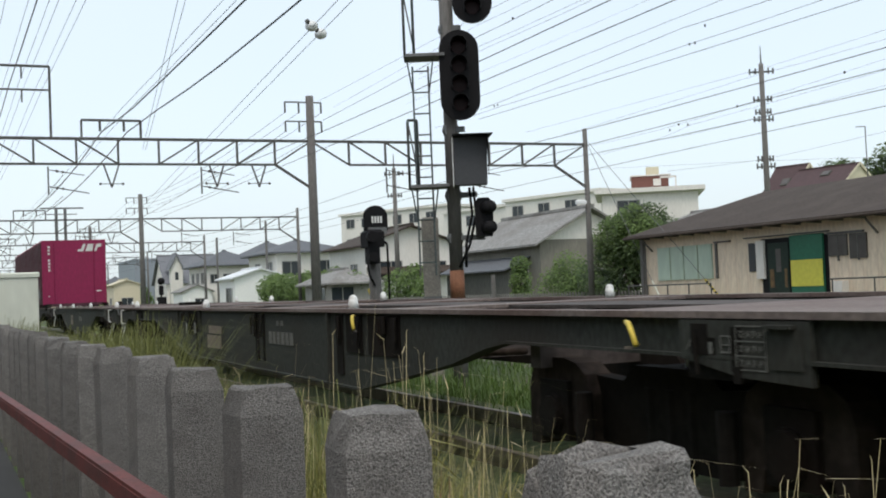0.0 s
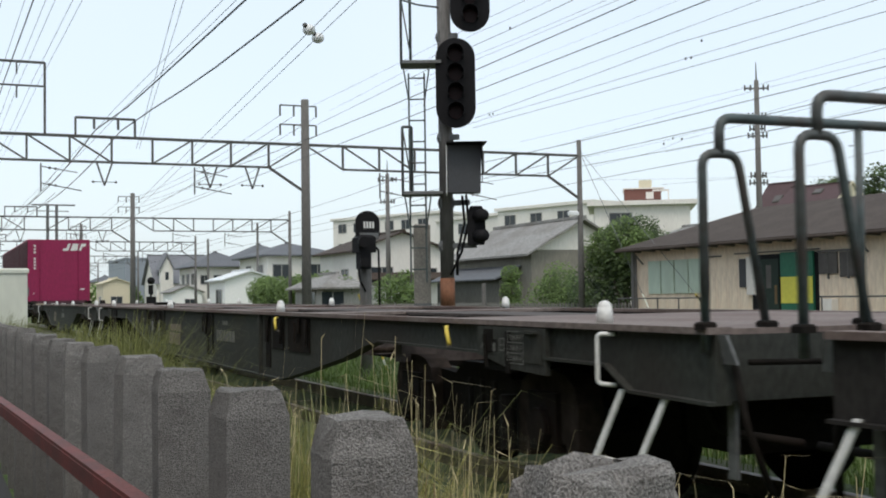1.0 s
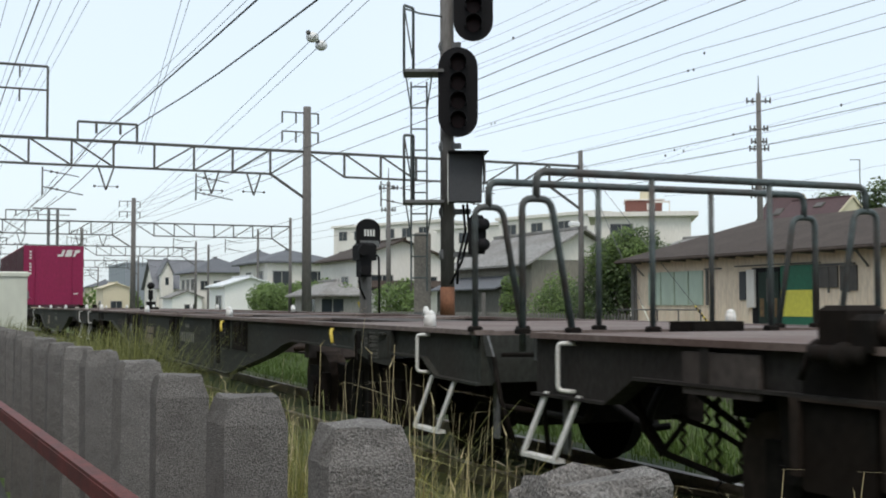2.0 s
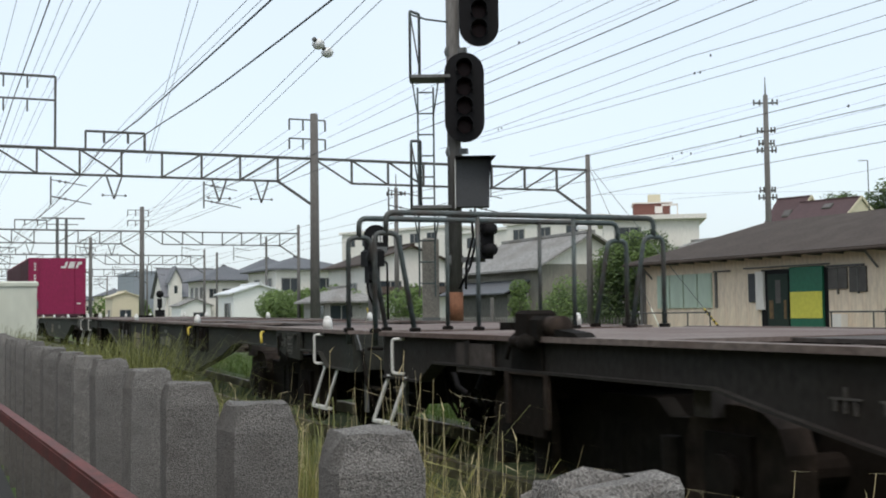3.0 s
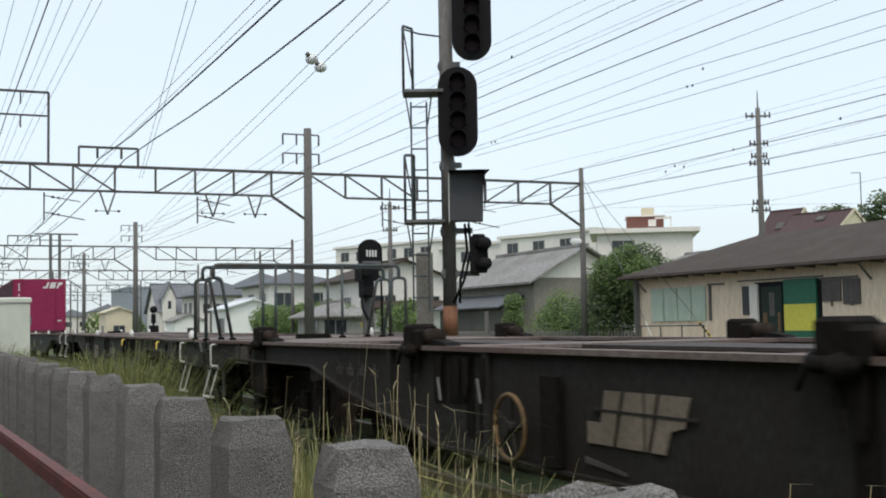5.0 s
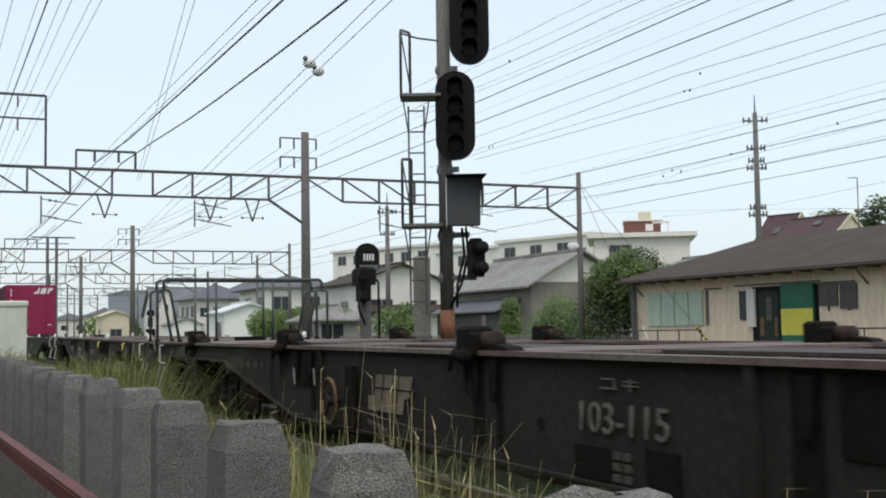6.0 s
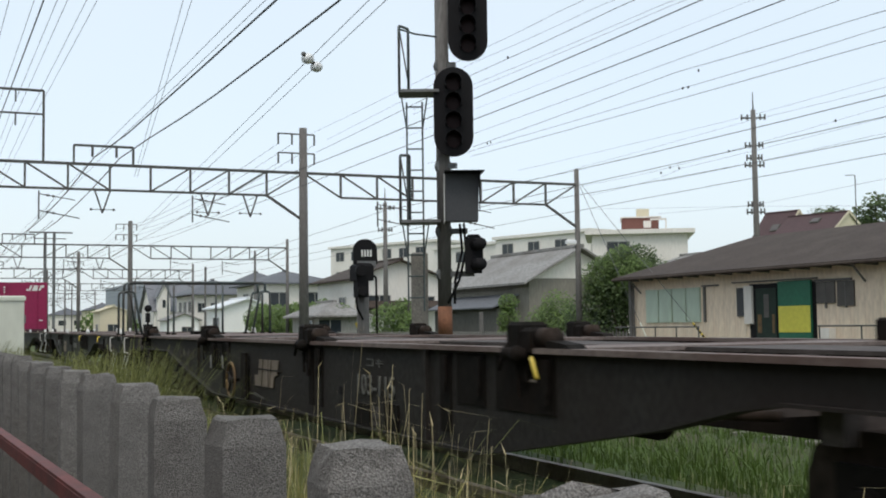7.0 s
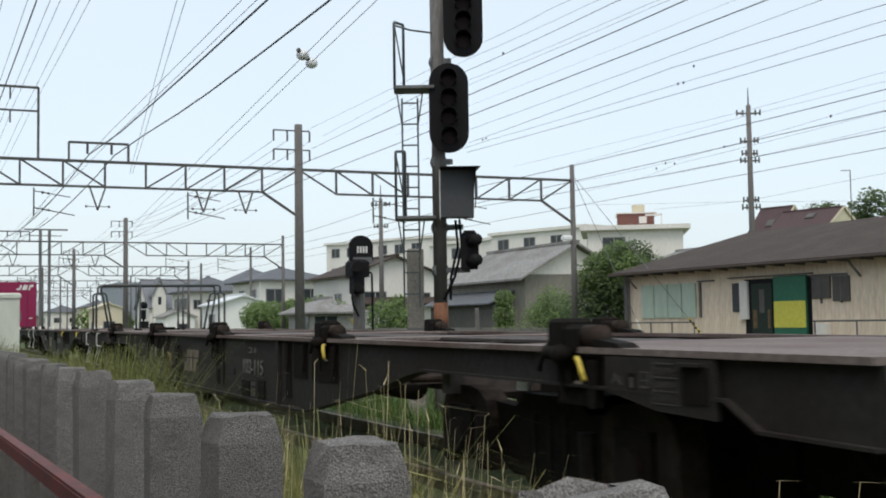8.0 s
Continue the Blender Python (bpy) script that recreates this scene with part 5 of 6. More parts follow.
def warehouse():
    X, Y0, Y1, ze = 25.0, 12.0, 38.8, 2.78
    b = thing("warehouse", "long weathered timber warehouse with a grey roof", "warehouse")
    part("wall", Kit().box(X + 0.02, X + 9.6, Y0, Y1, GROUND, ze + 0.1), M_PLANK, b, "pale weathered timber wall")
    r = Kit()
    zt = 4.4
    pts = [(X - 0.6, Y0, ze + 0.02), (X - 0.6, Y1 + 0.25, ze + 0.02), (X + 10.3, Y1 + 0.25, ze + 0.02), (X + 10.3, Y0, ze + 0.02), (X + 4.8, Y0, zt), (X + 4.8, Y1 - 1.6, zt)]
    r.poly(pts, [(0, 4, 5, 1), (1, 5, 2), (2, 5, 4, 3), (0, 1, 2, 3), (0, 3, 4)])
    r.box(X - 0.6, X - 0.56, Y0, Y1 + 0.25, ze - 0.1, ze + 0.03)
    part("roof", r, M_ROOF_GREY, b, "dark grey hipped roof")
    # boards of the wall that faces the line
    y = Y0 + 6
    rng = random.Random(8)
    me = [Kit().box(0, 0.025, 0, 0.597, GROUND, ze - 0.02).mesh("board", M_PLANK) for i in range(1)][0]
    while y < Y1 - 0.6:
        ob = part("board", me, M_PLANK, b)
        ob.location = (X - 0.006 - rng.random() * 0.003, y, 0)
        y += 0.6
    def panel(name, y0, y1, z0, z1, mat, o=0.03, label="", parent=b):
        return part(name, Kit().box(X - o - 0.02, X - 0.001, y0, y1, z0, z1), mat, parent, label)
    for i in range(4):
        panel("shutter_panel", 37.65 - 0.86 * (i + 1) + 0.04, 37.65 - 0.86 * i - 0.04, 1.08, 2.3, M_PALEGREEN, 0.05, "pale green shutter panel")
    panel("shutter_frame", 33.2, 34.1, 2.31, 2.36, M_POLE, 0.07)
    panel("shutter_frame", 33.95, 34.05, 1.08, 2.3, M_POLE, 0.05)
    # doorway with its coloured sliding door
    # a black sheet stands for the unlit inside of the opening
    panel("doorway", 28.4, 31.55, -0.3, 2.3, M_BLACK, 0.02, "dark open doorway")
    dr = panel("sliding_door", 28.55, 30.05, -0.3, 2.33, M_GREEN, 0.09, "green sliding door with a yellow band")
    part("band", Kit().box(X - 0.125, X - 0.112, 28.57, 30.03, 0.72, 1.55), M_YELLOWPANEL, dr)
    # recess shade is put into the inner door's dark green and dull bands
    d2 = panel("inner_door", 30.2, 31.2, -0.3, 2.15, M_GREEN_DARK, 0.045, "shaded green inner door")
    for ya, yb in ((30.92, 31.12), (30.28, 30.4)):
        part("band", Kit().box(X - 0.075, X - 0.067, ya, yb, 0.7, 1.3), M_WHEEL, d2)
    part("window_pane", Kit().box(X - 0.073, X - 0.067, 30.55, 30.8, 1.2, 1.95), M_WINDOW_BROWN, d2)
    panel("door_leaf", 31.35, 31.75, 1.0, 2.25, M_WALL_WHITE, 0.1, "white door leaf standing open")
    panel("notice_board", 31.85, 32.2, 1.25, 2.2, M_BOXGREY, 0.04)
    panel("window_pane", 27.55, 28.35, 1.6, 2.25, M_WINDOW_BROWN, 0.04, "dark window pane")
    panel("window_pane", 26.75, 27.45, 1.5, 2.25, M_WINDOW_BROWN, 0.04, "dark window pane")
    for yy in (27.95, 27.1):
        panel("glazing_bar", yy - 0.02, yy + 0.02, 1.45, 2.25, M_POLE, 0.05)
    panel("window_frame", 26.85, 28.4, 2.26, 2.33, M_POLE, 0.06)
    panel("header_beam", 28.3, 32.4, 2.36, 2.40, M_POLE, 0.08)
    panel("gas_bottle", 27.6, 28.0, -0.3, 0.85, M_WALL_WHITE, 0.25, "pale gas bottle")
    panel("corner_post", 38.6, 38.8, GROUND, ze - 0.1, M_POLE, 0.05)
    for y in (38.0, 26.3, 20.0):
        part("eave_bracket", Kit().beam((X - 0.03, y, 2.2), (X - 0.55, y, 2.72), 0.05), M_POLE, b)
    # rafters and gutter under the eave
    for i in range(24):
        part("rafter", Kit().beam((X - 0.02, 16.3 + i * 0.95, 2.68), (X - 0.55, 16.3 + i * 0.95, 2.7), 0.05, 0.07), M_POLE, b)
    part("gutter", Kit().tube([(X - 0.64, Y0, ze - 0.05), (X - 0.64, Y1 + 0.25, ze - 0.05)], 0.045, 8), M_ROOF_GREY, b)
    part("downpipe", Kit().tube([(X - 0.1, 38.4, 2.6), (X - 0.1, 38.4, GROUND)], 0.04, 8), M_POLE, b)


warehouse()


def yard_rail():
    f = thing("pipe_fence", "low dark pipe fence in front of the warehouse", "fence")
    x = 24.1
    for ya, yb in ((33.2, 38.5), (24.0, 27.4)):
        part("rail", Kit().tube([(x, ya, 0.92), (x, yb, 0.92)], 0.025, 6), M_TRUSS, f)
    for y in (33.2, 34.5, 35.8, 37.1, 38.4, 27.3, 25.6, 24.2):
        part("post", Kit().tube([(x, y, GROUND), (x, y, 0.92)], 0.025, 6), M_TRUSS, f)


yard_rail()


def picket_fence():
    f = thing("picket_fence", "old grey picket fence along the far side of the tracks", "fence")
    me = Kit().prism([(0, 0, GROUND), (0, 0.1, GROUND), (0, 0.1, 0.65), (0, 0.05, 0.75), (0, 0, 0.65)], (0.05, 0, 0)).mesh("picket", M_PALEFENCE)
    for i in range(190):
        y = 39.3 + 0.26 * i
        ob = part("picket", me, M_PALEFENCE, f)
        ob.location = (26.3, y, 0)
    part("rail", Kit().box(26.26, 26.3, 39.2, 89, 0.3, 0.38), M_PALEFENCE, f)


picket_fence()


def guy(p, q, bands):
    """A stay wire, some with a yellow and black guard on the lower end."""
    g = thing("guy_wire", "slanting stay wire with a yellow and black guard" if bands else "slanting stay wire with a pale plastic guard", "stay wire")
    p, q = Vector(p), Vector(q)
    part("wire", Kit().tube([p, q], 0.012, 5), M_STEELPAINT, g)
    ln = (q - p).length
    for i in range(bands):
        part("guard_band", Kit().tube([p.lerp(q, 0.115 * i / ln), p.lerp(q, 0.115 * (i + 1) / ln)], 0.038, 8), M_YELLOW if i % 2 else M_BLACK, g)
    if not bands:
        part("guard", Kit().tube([p, p.lerp(q, 2.2 / ln)], 0.025, 8), M_CREAM, g)


guy((24.20, 31.75, GROUND), (25.77, 43.95, 7.3), 24)
guy((24.20, 35.80, GROUND), (25.77, 43.9, 7.2), 0)


def utility_pole(x, y, h, label="tall utility pole with crossarms and a spike", arms=6):
    p = thing("utility_pole", label, "utility pole")
    part("pole", Kit().tube([(x, y, GROUND), (x, y, h - 1.0)], 0.2, 10, 0.13), M_POLE, p, smooth=True)
    part("spike", Kit().tube([(x, y, h - 1.0), (x, y, h)], 0.05, 6, 0.02), M_TRUSS, p)
    for z, w in ((h - 1.45, 0.95), (h - 3.0, 0.7), (h - 3.7, 0.6), (h - 4.1, 0.75), (h - 6.3, 0.6), (h - 6.7, 0.7))[:arms]:
        w *= 0.6
        a = Kit().beam((x - w, y + w * 0.5, z), (x + w, y - w * 0.5, z), 0.08)
        for s in (-1, -0.5, 0.6, 1):
            a.tube([(x + s * w, y - s * w * 0.5, z - 0.12), (x + s * w, y - s * w * 0.5, z + 0.2)], 0.05, 6)
        part("cross_arm", a, M_TRUSS, p)
    return p


utility_pole(42.0, 52.3, 13.8)


# ---- houses beyond the far fence ----
def turned(x1, y0):
    """The pose of a house whose ridge runs with the line: its long front at x1 - depth faces the tracks."""
    return pose(x1, y0, 0, 0, 0, 90)


def row(face, start, step, n, z, ww, hh):
    return [(face, start + step * i, z, ww, hh) for i in range(n)]


f_house = house("house", "grey-walled house with a weathered tile roof and white gable", turned(37.3, 58.4), 10.4, 6.3, 4.05, 1.75, M_WALL_TAUPE, M_ROOF_TILE, "gable", 0.55,
                [("n", 1.5, 1.5, 1.6, 1.1), ("n", 6.0, 1.5, 1.8, 1.1), ("w", 1.0, 1.3, 1.4, 1.0), ("w", 3.7, 1.3, 1.4, 1.0)])
part("gable_panel", Kit().prism([(-0.03, 0.1, 3.66), (-0.03, 6.2, 3.66), (-0.03, 3.15, 5.28)], (0.025, 0, 0)), M_WALL_WHITE, f_house, "white gable boarding")
part("lean_to", Kit().box(1.5, 10.3, 6.32, 7.6, GROUND, 2.0), M_WALL_DARK, f_house, "dark timber lean-to")
part("lean_to_roof", Kit().prism([(1.2, 6.31, 2.75), (10.6, 6.31, 2.75), (10.6, 8.0, 2.0), (1.2, 8.0, 2.0)], (0, 0, 0.08)), M_ROOF_DARK, f_house)
house("house", "two-storey white house with a dark hipped roof", pose(24.95, 92.0, 0), 6.0, 9.0, 5.1, 1.15, M_WALL_WHITE, M_ROOF_DARK, "hip", 0.6,
      [("s", 0.5, 3.2, 1.4, 1.1), ("s", 3.4, 3.2, 1.6, 1.1), ("s", 0.8, 0.8, 1.6, 1.3), ("w", 1.2, 3.2, 1.6, 1.1), ("w", 5.0, 3.2, 1.6, 1.1)], far=1.3)
c2 = house("house", "two-storey pale house with a dark tile roof and balcony", pose(28.4, 112.0, 0), 4.6, 9.0, 5.6, 1.5, M_WALL_WHITE, M_ROOF_DARK, "hip", 0.6,
      [("s", 0.5, 3.5, 1.3, 1.1), ("s", 2.7, 3.5, 1.3, 1.1), ("w", 1.0, 3.5, 1.8, 1.1), ("w", 5.0, 3.5, 1.8, 1.1)], far=1.3)
part("balcony", Kit().box(0.2, 2.4, -1.0, -0.004, 2.6, 3.5), M_WALL_GREY, c2)
house("house", "two-storey off-white house with a dark hipped roof", pose(26.4, 126.0, 0), 6.1, 9.0, 5.2, 1.7, M_WALL_WHITE, M_ROOF_DARK, "hip", 0.7,
      row("s", 0.5, 1.4, 4, 3.3, 0.8, 0.9) + row("w", 1.0, 2.6, 3, 3.3, 1.3, 1.1), far=1.12)
house("shed", "white shed with a pale metal gable roof", turned(27.9, 100.0), 6.0, 4.5, 3.3, 0.7, M_WALL_SHED, M_ROOF_WHITE, "gable", 0.35, [("n", 1.0, 0.6, 2.2, 1.8), ("w", 0.4, 1.2, 0.9, 0.9)], far=1.13)
g_house = house("house", "white gabled house with a brown-grey roof", turned(36.6, 83.0), 9.0, 7.2, 5.15, 1.3, M_WALL_WHITE, M_ROOF_GREY, "gable", 0.5,
      [("w", 0.8, 2.7, 1.3, 1.0), ("w", 4.4, 2.7, 1.7, 1.1), ("n", 2.0, 2.7, 1.5, 1.0)])
part("lower_roof", Kit().prism([(-0.02, 0, 2.9), (-0.02, 7.2, 2.9), (-1.2, 7.2, 2.4), (-1.2, 0, 2.4)], (0, 0, 0.1)), M_ROOF_GREY, g_house)
house("house", "low grey house with a worn tile roof", turned(28.1, 78.0), 7.0, 2.9, 2.3, 1.0, M_WALL_GREY, M_ROOF_TILE, "hip", 0.6, [("n", 2.0, 0.9, 1.8, 1.1), ("w", 1.5, 0.9, 1.6, 1.1)])
house("hall", "large blue-grey flat-topped hall far down the line", pose(30.9, 205.0, 0), 9.5, 20.0, 8.7, 0, M_WALL_BLUE, M_WALL_BLUE, "flat", 0.1, [("s", 1.0, 1.0, 1.4, 1.4), ("s", 4.0, 1.0, 1.4, 1.4)])
long_hall = house("chapel", "grey-roofed chapel-like building with a white gabled front", pose(32.8, 186.0, 0), 8.2, 11.0, 4.6, 4.2, M_WALL_WHITE, M_ROOF_BLUE, "gable", 0.5, [("s", 5.0, 0.8, 1.6, 1.4)])
part("gable_tower", Kit().box(0.4, 2.3, -1.4, -0.004, GROUND, 6.2).prism([(0.4, -1.4, 6.2), (2.3, -1.4, 6.2), (1.35, -1.4, 8.0)], (0, 1.38, 0)), M_WALL_WHITE, long_hall, "white gabled entrance tower")
part("tower_roof", Kit().prism([(0.1, -1.7, 6.0), (1.35, -1.7, 8.7), (1.35, -1.7, 8.1), (0.35, -1.7, 6.0)], (0, 3.4, 0)).prism([(2.6, -1.7, 6.0), (1.35, -1.7, 8.7), (1.35, -1.7, 8.1), (2.35, -1.7, 6.0)], (0, 3.4, 0)), M_ROOF_BLUE, long_hall)
part("tower_window", Kit().box(1.1, 1.6, -1.43, -1.404, 4.4, 5.6), M_GLASS, long_hall)
house("house", "small yellow building far along the line", turned(24.7, 160.0), 7.0, 3.4, 4.0, 0.6, M_WALL_CREAM, M_WALL_CREAM, "gable", 0.3, [("n", 2, 1, 2, 1.2), ("w", 1, 1.2, 1.4, 1.0)])
house("house", "low white outbuilding beside the line", turned(30.0, 140.0), 6.0, 3.5, 2.6, 0.7, M_WALL_SHED, M_ROOF_TILE, "gable", 0.3, [("w", 0.8, 0.8, 1.2, 0.9)])
rng = random.Random(21)
for i in range(9):
    x, y = 20 + rng.uniform(0, 8) + i * 5.2, 330 - i * 9 + rng.uniform(-15, 15)
    house("house", "distant pale house beyond the railway", turned(x + 9, y), rng.uniform(9, 14), rng.uniform(8, 10), rng.uniform(4, 6.5), 1.8, rng.choice((M_WALL_WHITE, M_WALL_CREAM, M_WALL_GREY)),
          rng.choice((M_ROOF_DARK, M_ROOF_TILE, M_ROOF_GREY)), rng.choice(("hip", "gable")), 0.5, [("w", 1.2, 2.8, 1.8, 1.2), ("w", 5, 2.8, 1.8, 1.2), ("n", 2, 2.8, 1.8, 1.2)])


def block(x0, y0, x1, y1, z, depth, label, storeys, every, eave=0.3):
    """A flat-roofed block whose front runs from one plan point to the other."""
    a = math.degrees(math.atan2(y1 - y0, x1 - x0))
    ln = math.hypot(x1 - x0, y1 - y0)
    wins = []
    for s in range(storeys):
        zz = z - GROUND - 0.9 - s * 2.9
        n = int((ln - 1.5) / every)
        wins += [("s", 1.2 + every * i, zz - 1.3, min(1.7, every * 0.5), 1.25) for i in range(n)]
        wins += [("w", 1.5 + 3.2 * i, zz - 1.3, 1.5, 1.2) for i in range(int(depth / 4))]
    return house("apartment_building", label, pose(x0, y0, 0, 0, 0, a), ln, depth, z - GROUND - 0.35, 0, M_WALL_WHITE, M_WALL_WHITE, "flat", eave, wins)


b1 = block(55.6, 167.5, 64.6, 148.5, 13.0, 10, "long cream apartment building with flat roof", 3, 3.2)
block(60.5, 140.0, 64.0, 124.5, 11.2, 9, "cream flat-roofed building between the apartments", 2, 3.6)
b2 = block(61.0, 123.0, 65.3, 109.1, 11.3, 9, "white flat-roofed building with few windows", 3, 4.2)
b3 = block(48.2, 80.1, 54.5, 76.2, 8.4, 9, "white flat-roofed building with a red rooftop house", 2, 3.4, 0.55)
part("rooftop_house", Kit().box(2.4, 5.3, 2.0, 6.0, 8.38, 9.5), M_WALL_BRICK, b3, "red brick rooftop house")
part("rooftop_frame", Kit().box(2.3, 5.5, 1.9, 6.1, 9.5, 9.6).box(4.6, 5.9, 1.5, 1.6, 9.25, 9.4).box(5.8, 5.9, 1.5, 1.6, 8.4, 9.4), M_WALL_WHITE, b3)
part("water_tank", Kit().box(3.6, 4.6, 3.0, 4.4, 9.62, 10.3), M_WALL_CREAM, b3, "pale rooftop water tank")
part("rooftop_window", Kit().box(4.1, 4.7, 1.96, 1.999, 8.7, 9.25), M_WALL_WHITE, b3)
def gabled(label, corner, width, depth, eave_z, rise, lights):
    """A steep maroon roof whose cream gable looks to the line; corner is its near end."""
    turn = math.radians(-76)
    x, y = corner[0] - math.cos(turn) * width, corner[1] - math.sin(turn) * width
    hs = house("house", label, pose(x, y, 0, 0, 0, -76), width, depth, eave_z - GROUND, rise, M_WALL_CREAM, M_ROOF_RED, "gable", 0.15)
    s = rise / (depth / 2)
    for u, a in lights:
        z = eave_z + s * a + 0.12
        sk = part("skylight", Kit().prism([(u, a, z), (u + 1.2, a, z), (u + 1.2, a + 0.8, z + s * 0.8), (u, a + 0.8, z + s * 0.8)], (0, -0.08, 0.1)), M_WALL_DARK, hs)
        part("pane", Kit().prism([(u + 0.15, a + 0.1, z + 0.1 * s + 0.02), (u + 1.05, a + 0.1, z + 0.1 * s + 0.02), (u + 1.05, a + 0.7, z + 0.7 * s + 0.02), (u + 0.15, a + 0.7, z + 0.7 * s + 0.02)], (0, -0.09, 0.11)), M_WINDOW_BROWN, sk)
    part("barge_board", Kit().beam((width + 0.17, -0.15, eave_z - 0.05), (width + 0.17, depth / 2, eave_z + rise + 0.1), 0.08, 0.3).beam((width + 0.17, depth + 0.15, eave_z - 0.05), (width + 0.17, depth / 2, eave_z + rise + 0.1), 0.08, 0.3), M_WALL_CREAM, hs, "cream barge board")


gabled("tall house with a steep maroon roof and skylight", (98.6, 117.8), 4.9, 6.9, 11.3, 3.75, ((2.2, 1.0),))
gabled("tall house with a maroon roof and cream gable", (96.4, 106.4), 8.2, 6.4, 11.5, 2.3, ((4.0, 1.5),))
house("house", "low house with a grey tile roof behind the warehouse", turned(50.0, 58.0), 8.0, 6.0, 5.0, 0.9, M_WALL_GREY, M_ROOF_TILE, "gable", 0.5)

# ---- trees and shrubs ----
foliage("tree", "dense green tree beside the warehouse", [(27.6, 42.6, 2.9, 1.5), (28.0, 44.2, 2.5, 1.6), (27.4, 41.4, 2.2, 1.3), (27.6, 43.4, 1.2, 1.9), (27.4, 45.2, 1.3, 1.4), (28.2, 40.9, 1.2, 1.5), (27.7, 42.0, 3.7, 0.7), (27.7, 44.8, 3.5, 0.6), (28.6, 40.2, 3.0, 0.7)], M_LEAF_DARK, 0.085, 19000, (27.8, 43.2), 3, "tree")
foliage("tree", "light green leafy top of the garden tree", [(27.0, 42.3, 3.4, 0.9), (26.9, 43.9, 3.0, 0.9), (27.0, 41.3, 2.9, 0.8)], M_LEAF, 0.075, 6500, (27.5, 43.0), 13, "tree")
foliage("shrub", "rounded bright green garden shrub", [(27.5, 49.0, 1.6, 1.0), (27.5, 50.0, 0.9, 1.1), (27.5, 48.0, 0.8, 1.1)], M_LEAF, 0.075, 6000, None, 4)
foliage("shrub", "narrow upright green shrub", [(27.4, 53.8, 0.6, 0.6), (27.4, 53.9, 1.4, 0.6), (27.4, 53.9, 2.2, 0.5)], M_LEAF, 0.07, 2800, None, 5)
foliage("shrub", "green shrub by the far fence", [(27.3, 68.3, 1.7, 1.0), (27.3, 70.5, 1.3, 1.2), (27.3, 66.5, 1.0, 0.9)], M_LEAF, 0.12, 2600, None, 6)
hr = random.Random(3)
for j in range(5):
    foliage("hedge", "overgrown green hedge along the far fence", [(27.2 + hr.uniform(-.3, .3), 79 + j * 5.2 + i * 1.5, hr.uniform(1.2, 2.0), hr.uniform(0.9, 1.3)) for i in range(4)], M_LEAF, 0.11, 4200, None, 30 + j, "hedge")
for j in range(4):
    foliage("tree", "dark tree above the roofs", [(117 + hr.uniform(-2, 2), 121.0 + j * 3.7 + hr.uniform(-1.3, 1.3), 14.9 + hr.uniform(-1, 1.4) - (1.6 if j == 1 else 0), hr.uniform(1.5, 2.2)) for i in range(3)], M_LEAF_DARK, 0.34, 900, (117, 122 + j * 3.4), 50 + j, "tree")
for j in range(4):
    foliage("tree", "distant green tree near the line", [(23 + j * 3.2 + hr.uniform(-1, 1), 175 + j * 12, 1.6, 2.2), (25 + j * 3.2, 178 + j * 12, 1.2, 2.0)], M_LEAF, 0.4, 500, None, 70 + j, "tree")


def antenna():
    a = thing("street_lamp", "thin lamp pole rising above the roofs", "lamp pole")
    part("pole", Kit().tube([(75, 79.8, GROUND), (75, 79.8, 13.85)], 0.05, 6), M_TRUSS, a)
    part("arm", Kit().beam((75, 79.8, 13.85), (74.3, 80.2, 13.85), 0.08, 0.06), M_TRUSS, a)


antenna()
utility_pole(30.0, 78.1, 10.9, "far utility pole among the houses", 2)


def post(x, y, h, label):
    p = thing("pole", label, "pole")
    part("shaft", Kit().tube([(x, y, GROUND), (x, y, h)], 0.14, 8, 0.11), M_POLE, p)


post(26.0, 54.2, 1.75, "short pale concrete post by the far fence")
for x, y, h in ((30.5, 116.0, 8.8), (29.0, 132.0, 8.0), (33.0, 150.0, 9.0), (20.0, 190, 9), (26, 235, 9.5), (16.0, 240, 9)):
    post(x, y, h, "distant pole among the houses")


def striped_guard(x, y):
    g = thing("striped_guard", "yellow and white striped stay guard between the tracks", "stay guard")
    a, b = Vector((x + 0.28, y, GROUND)), Vector((x - 0.33, y, 1.15))
    for i in range(14):
        part("band", Kit().tube([a.lerp(b, i / 14), a.lerp(b, (i + 1) / 14)], 0.02, 6), M_YELLOW if i % 2 else M_WHITE, g)


striped_guard(7.75, 20.9)

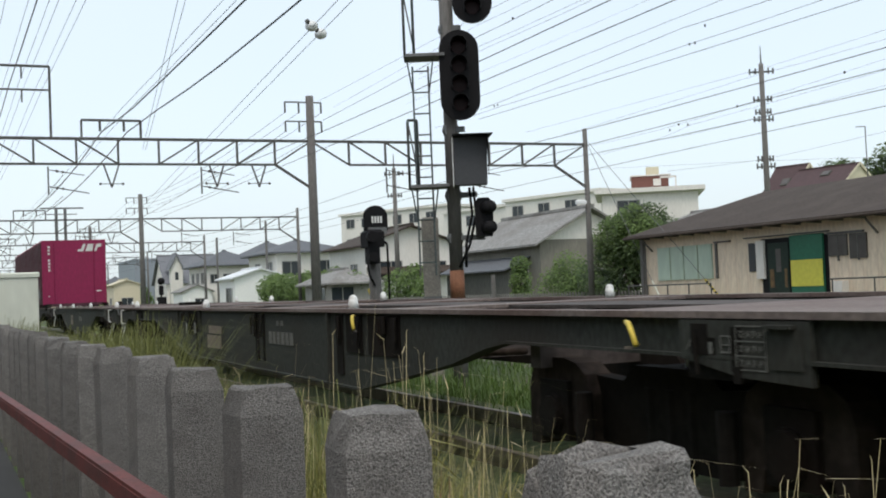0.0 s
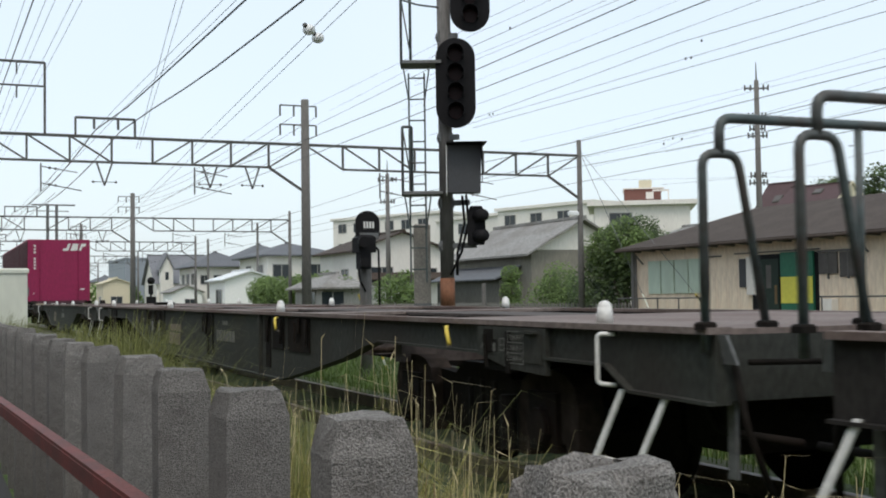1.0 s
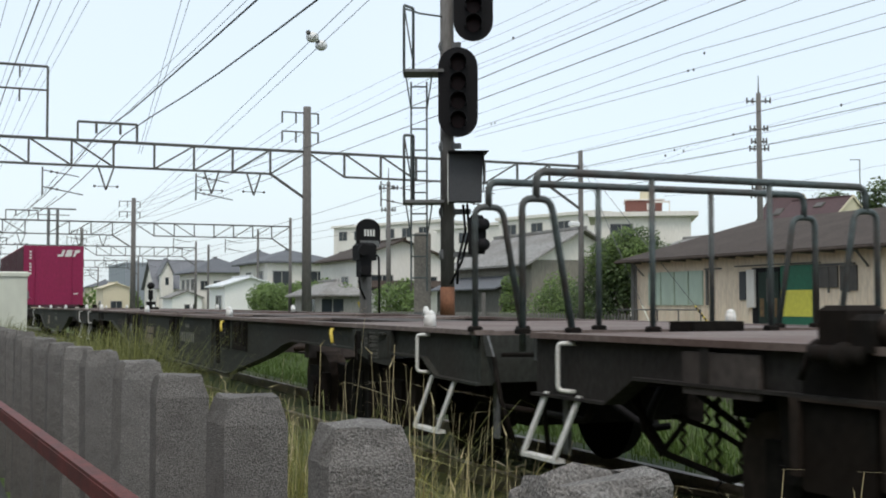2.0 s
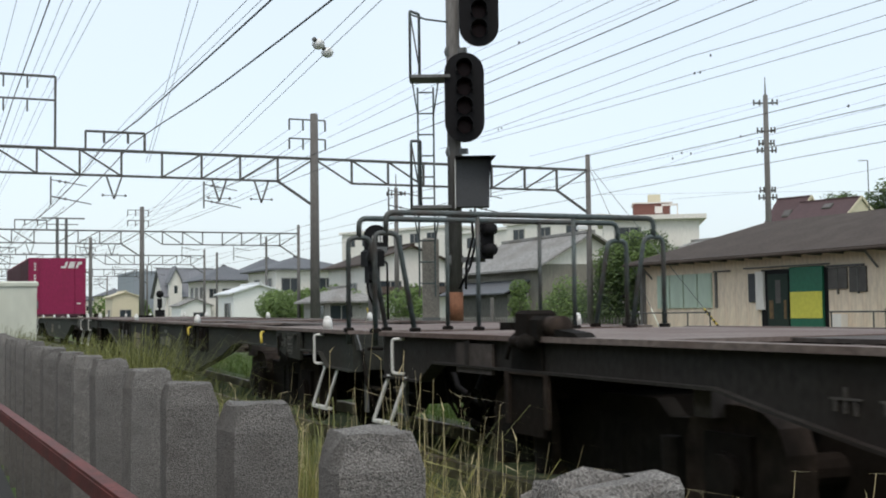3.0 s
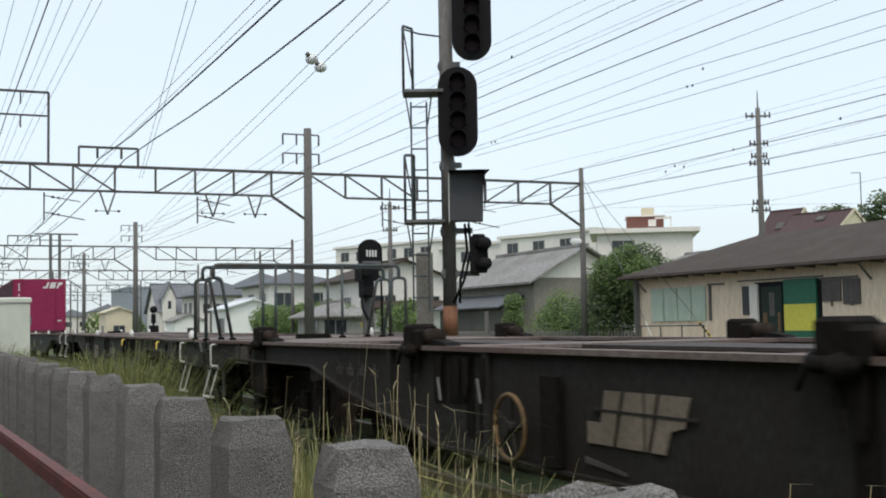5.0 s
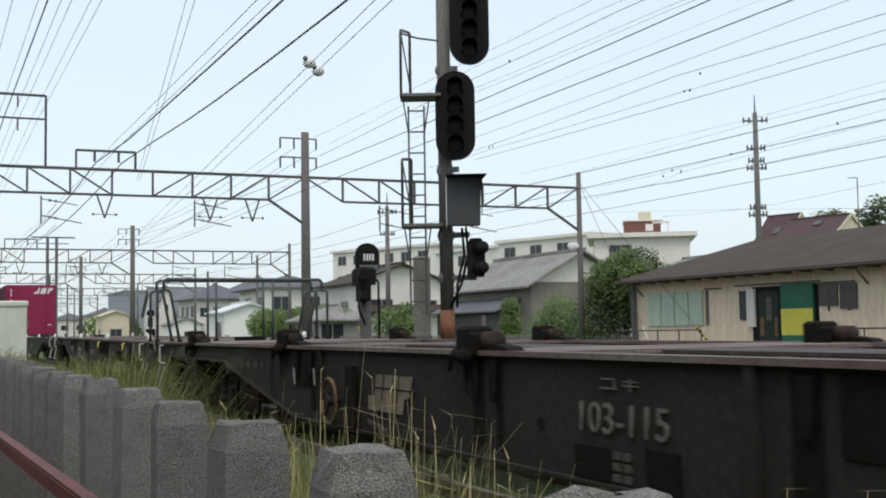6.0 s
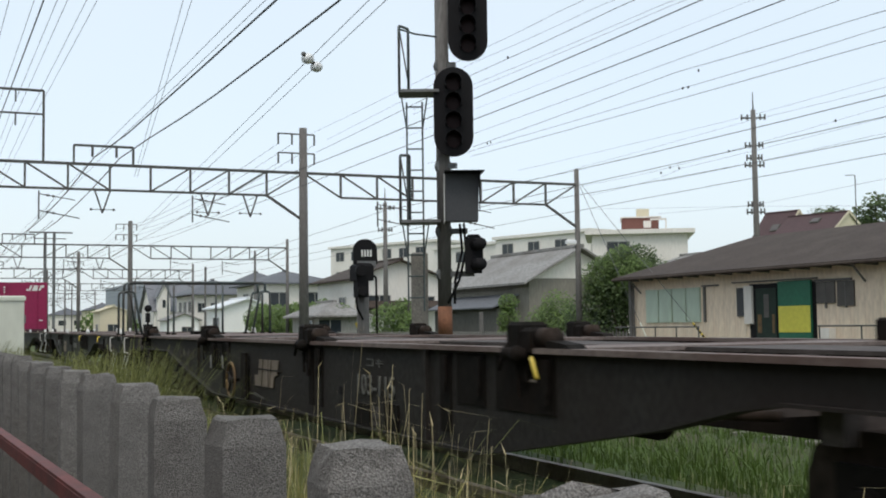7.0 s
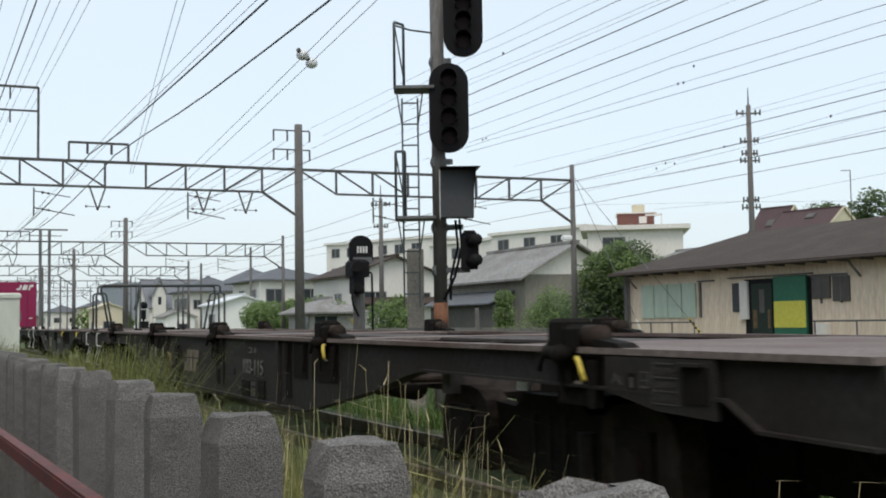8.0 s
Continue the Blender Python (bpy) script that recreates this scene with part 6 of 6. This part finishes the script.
# ---- tall grass between the fence and the train ----
def grass(name, label, mat, count, xs, ys, low, high, width, seed, lean=0.35, ears=0.0, base=GROUND, slope=0.0):
    r = random.Random(seed)
    k = Kit()
    for i in range(count):
        x, y = r.uniform(*xs), ys[0] + (ys[1] - ys[0]) * r.random() ** 1.35
        if slope:
            x = xs[0] + (min(xs[1], slope * y) - xs[0]) * r.random()
        h = r.uniform(low, high) * (0.75 + 0.35 * noise.noise(Vector((x * 1.3, y * 0.7, seed))) + 0.12)
        a = r.uniform(0, 2 * math.pi)
        d = Vector((math.cos(a), math.sin(a), 0))
        if xs[1] < 2.5 and x + d.x * h * lean * 1.4 < 0.80:
            d = Vector((abs(d.x), d.y, 0)) * 0.45
        s = Vector((-d.y, d.x, 0)).normalized() * width
        l = h * lean * r.uniform(0.1, 1.0)
        p0 = Vector((x, y, base))
        p1 = p0 + Vector((0, 0, h * 0.6)) + d * l * 0.3
        p2 = p0 + Vector((0, 0, h * (0.97 - 0.1 * lean))) + d * l
        p3 = p2 + d * l * 0.35 + Vector((0, 0, 0.02 - l * 0.15))
        k.poly([p0 - s, p0 + s, p1 + s * 0.9, p1 - s * 0.9, p2 + s * 0.55, p2 - s * 0.55, p3], [(0, 1, 2, 3), (3, 2, 4, 5), (5, 4, 6)])
        if r.random() < ears:
            q = p3 - p2
            w2 = s * 2.2
            k.poly([p2 - q * 0.4, p2 + w2, p3 + q * 1.2, p2 - w2], [(0, 1, 2, 3)])
    me = bpy.data.meshes.new(name)
    me.from_pydata(k.v, [], k.f)
    me.materials.append(mat)
    return tagged(new(name, me), label, "grass", kind="stuff")


grass("tall_grass", "tall green grass between fence and track", M_BLADE, 13000, (0.84, 2.1), (4.2, 30), 0.62, 1.02, 0.0028, 5, slope=0.33)
grass("tall_grass", "short green grass at the foot of the fence", M_BLADE, 1500, (0.85, 1.7), (0.6, 4.2), 0.3, 0.7, 0.0018, 6, 0.25)
grass("dry_grass", "dry straw-coloured grass stalks behind the fence", M_STRAW, 700, (0.88, 1.6), (0.75, 3.4), 0.85, 1.32, 0.0010, 7, 0.16, 0.3)
grass("dry_grass", "matted brown straw behind the fence", M_STRAW_BROWN, 6500, (0.86, 1.5), (1.05, 2.3), 0.75, 1.22, 0.0017, 27, 0.28)
grass("tall_grass", "arching yellow-green grass clump between the posts", M_CLUMP, 3000, (0.86, 1.12), (2.1, 3.3), 0.92, 1.25, 0.0019, 41, 0.5, 0.05)
grass("dry_grass", "loose dry straw clump between the posts", M_STRAW, 1700, (0.88, 1.35), (1.1, 2.3), 0.9, 1.36, 0.0016, 17, 0.24, 0.2)
grass("dry_grass", "low dry straw by the broken post", M_STRAW, 500, (0.84, 1.1), (0.7, 1.15), 0.8, 1.24, 0.001, 37, 0.12)
grass("tall_grass", "dense yellow-green grass close behind the fence", M_BLADE, 9500, (0.84, 1.12), (5.5, 28), 1.24, 1.52, 0.0022, 25, 0.5)
grass("tall_grass", "yellow-green grass tufts behind the nearer posts", M_BLADE, 3800, (0.84, 1.1), (3.2, 7.2), 1.14, 1.46, 0.0019, 26, 0.5)
grass("dry_grass", "dry straw stalks among the green grass", M_STRAW, 1000, (0.84, 2.1), (4.0, 28), 0.75, 1.2, 0.0018, 8, 0.4, 0.3, slope=0.36)
grass("track_grass", "low green grass overgrowing the near track", M_FIELD, 2600, (5.2, 6.0), (2.0, 26), 0.06, 0.16, 0.006, 11, 0.6, 0.0, -0.2)
grass("field_grass", "short green grass between the tracks", M_FIELD, 36000, (6.0, 13.5), (3.0, 40), 0.16, 0.42, 0.007, 9, 0.6)

grass("track_grass", "green grass grown over the second track", M_FIELD, 11000, (8.2, 11.2), (5.0, 34), 0.16, 0.34, 0.007, 31, 0.6, 0.0, -0.26)

# unseen wall added away from the tracks to cut sky light; then the lane
tagged(part("sky_block_wall", Kit().box(-7.4, -7.0, -40, 70, GROUND, 7.5), M_WALL_GREY), "unseen plain wall added to cut sky light", "wall", kind="structure")
tagged(part("road", Kit().box(-7.0, 0.6, -40, 200, GROUND, GROUND + 0.03), M_ASPHALT), "narrow asphalt lane beside the fence", "road", kind="structure")


motions()
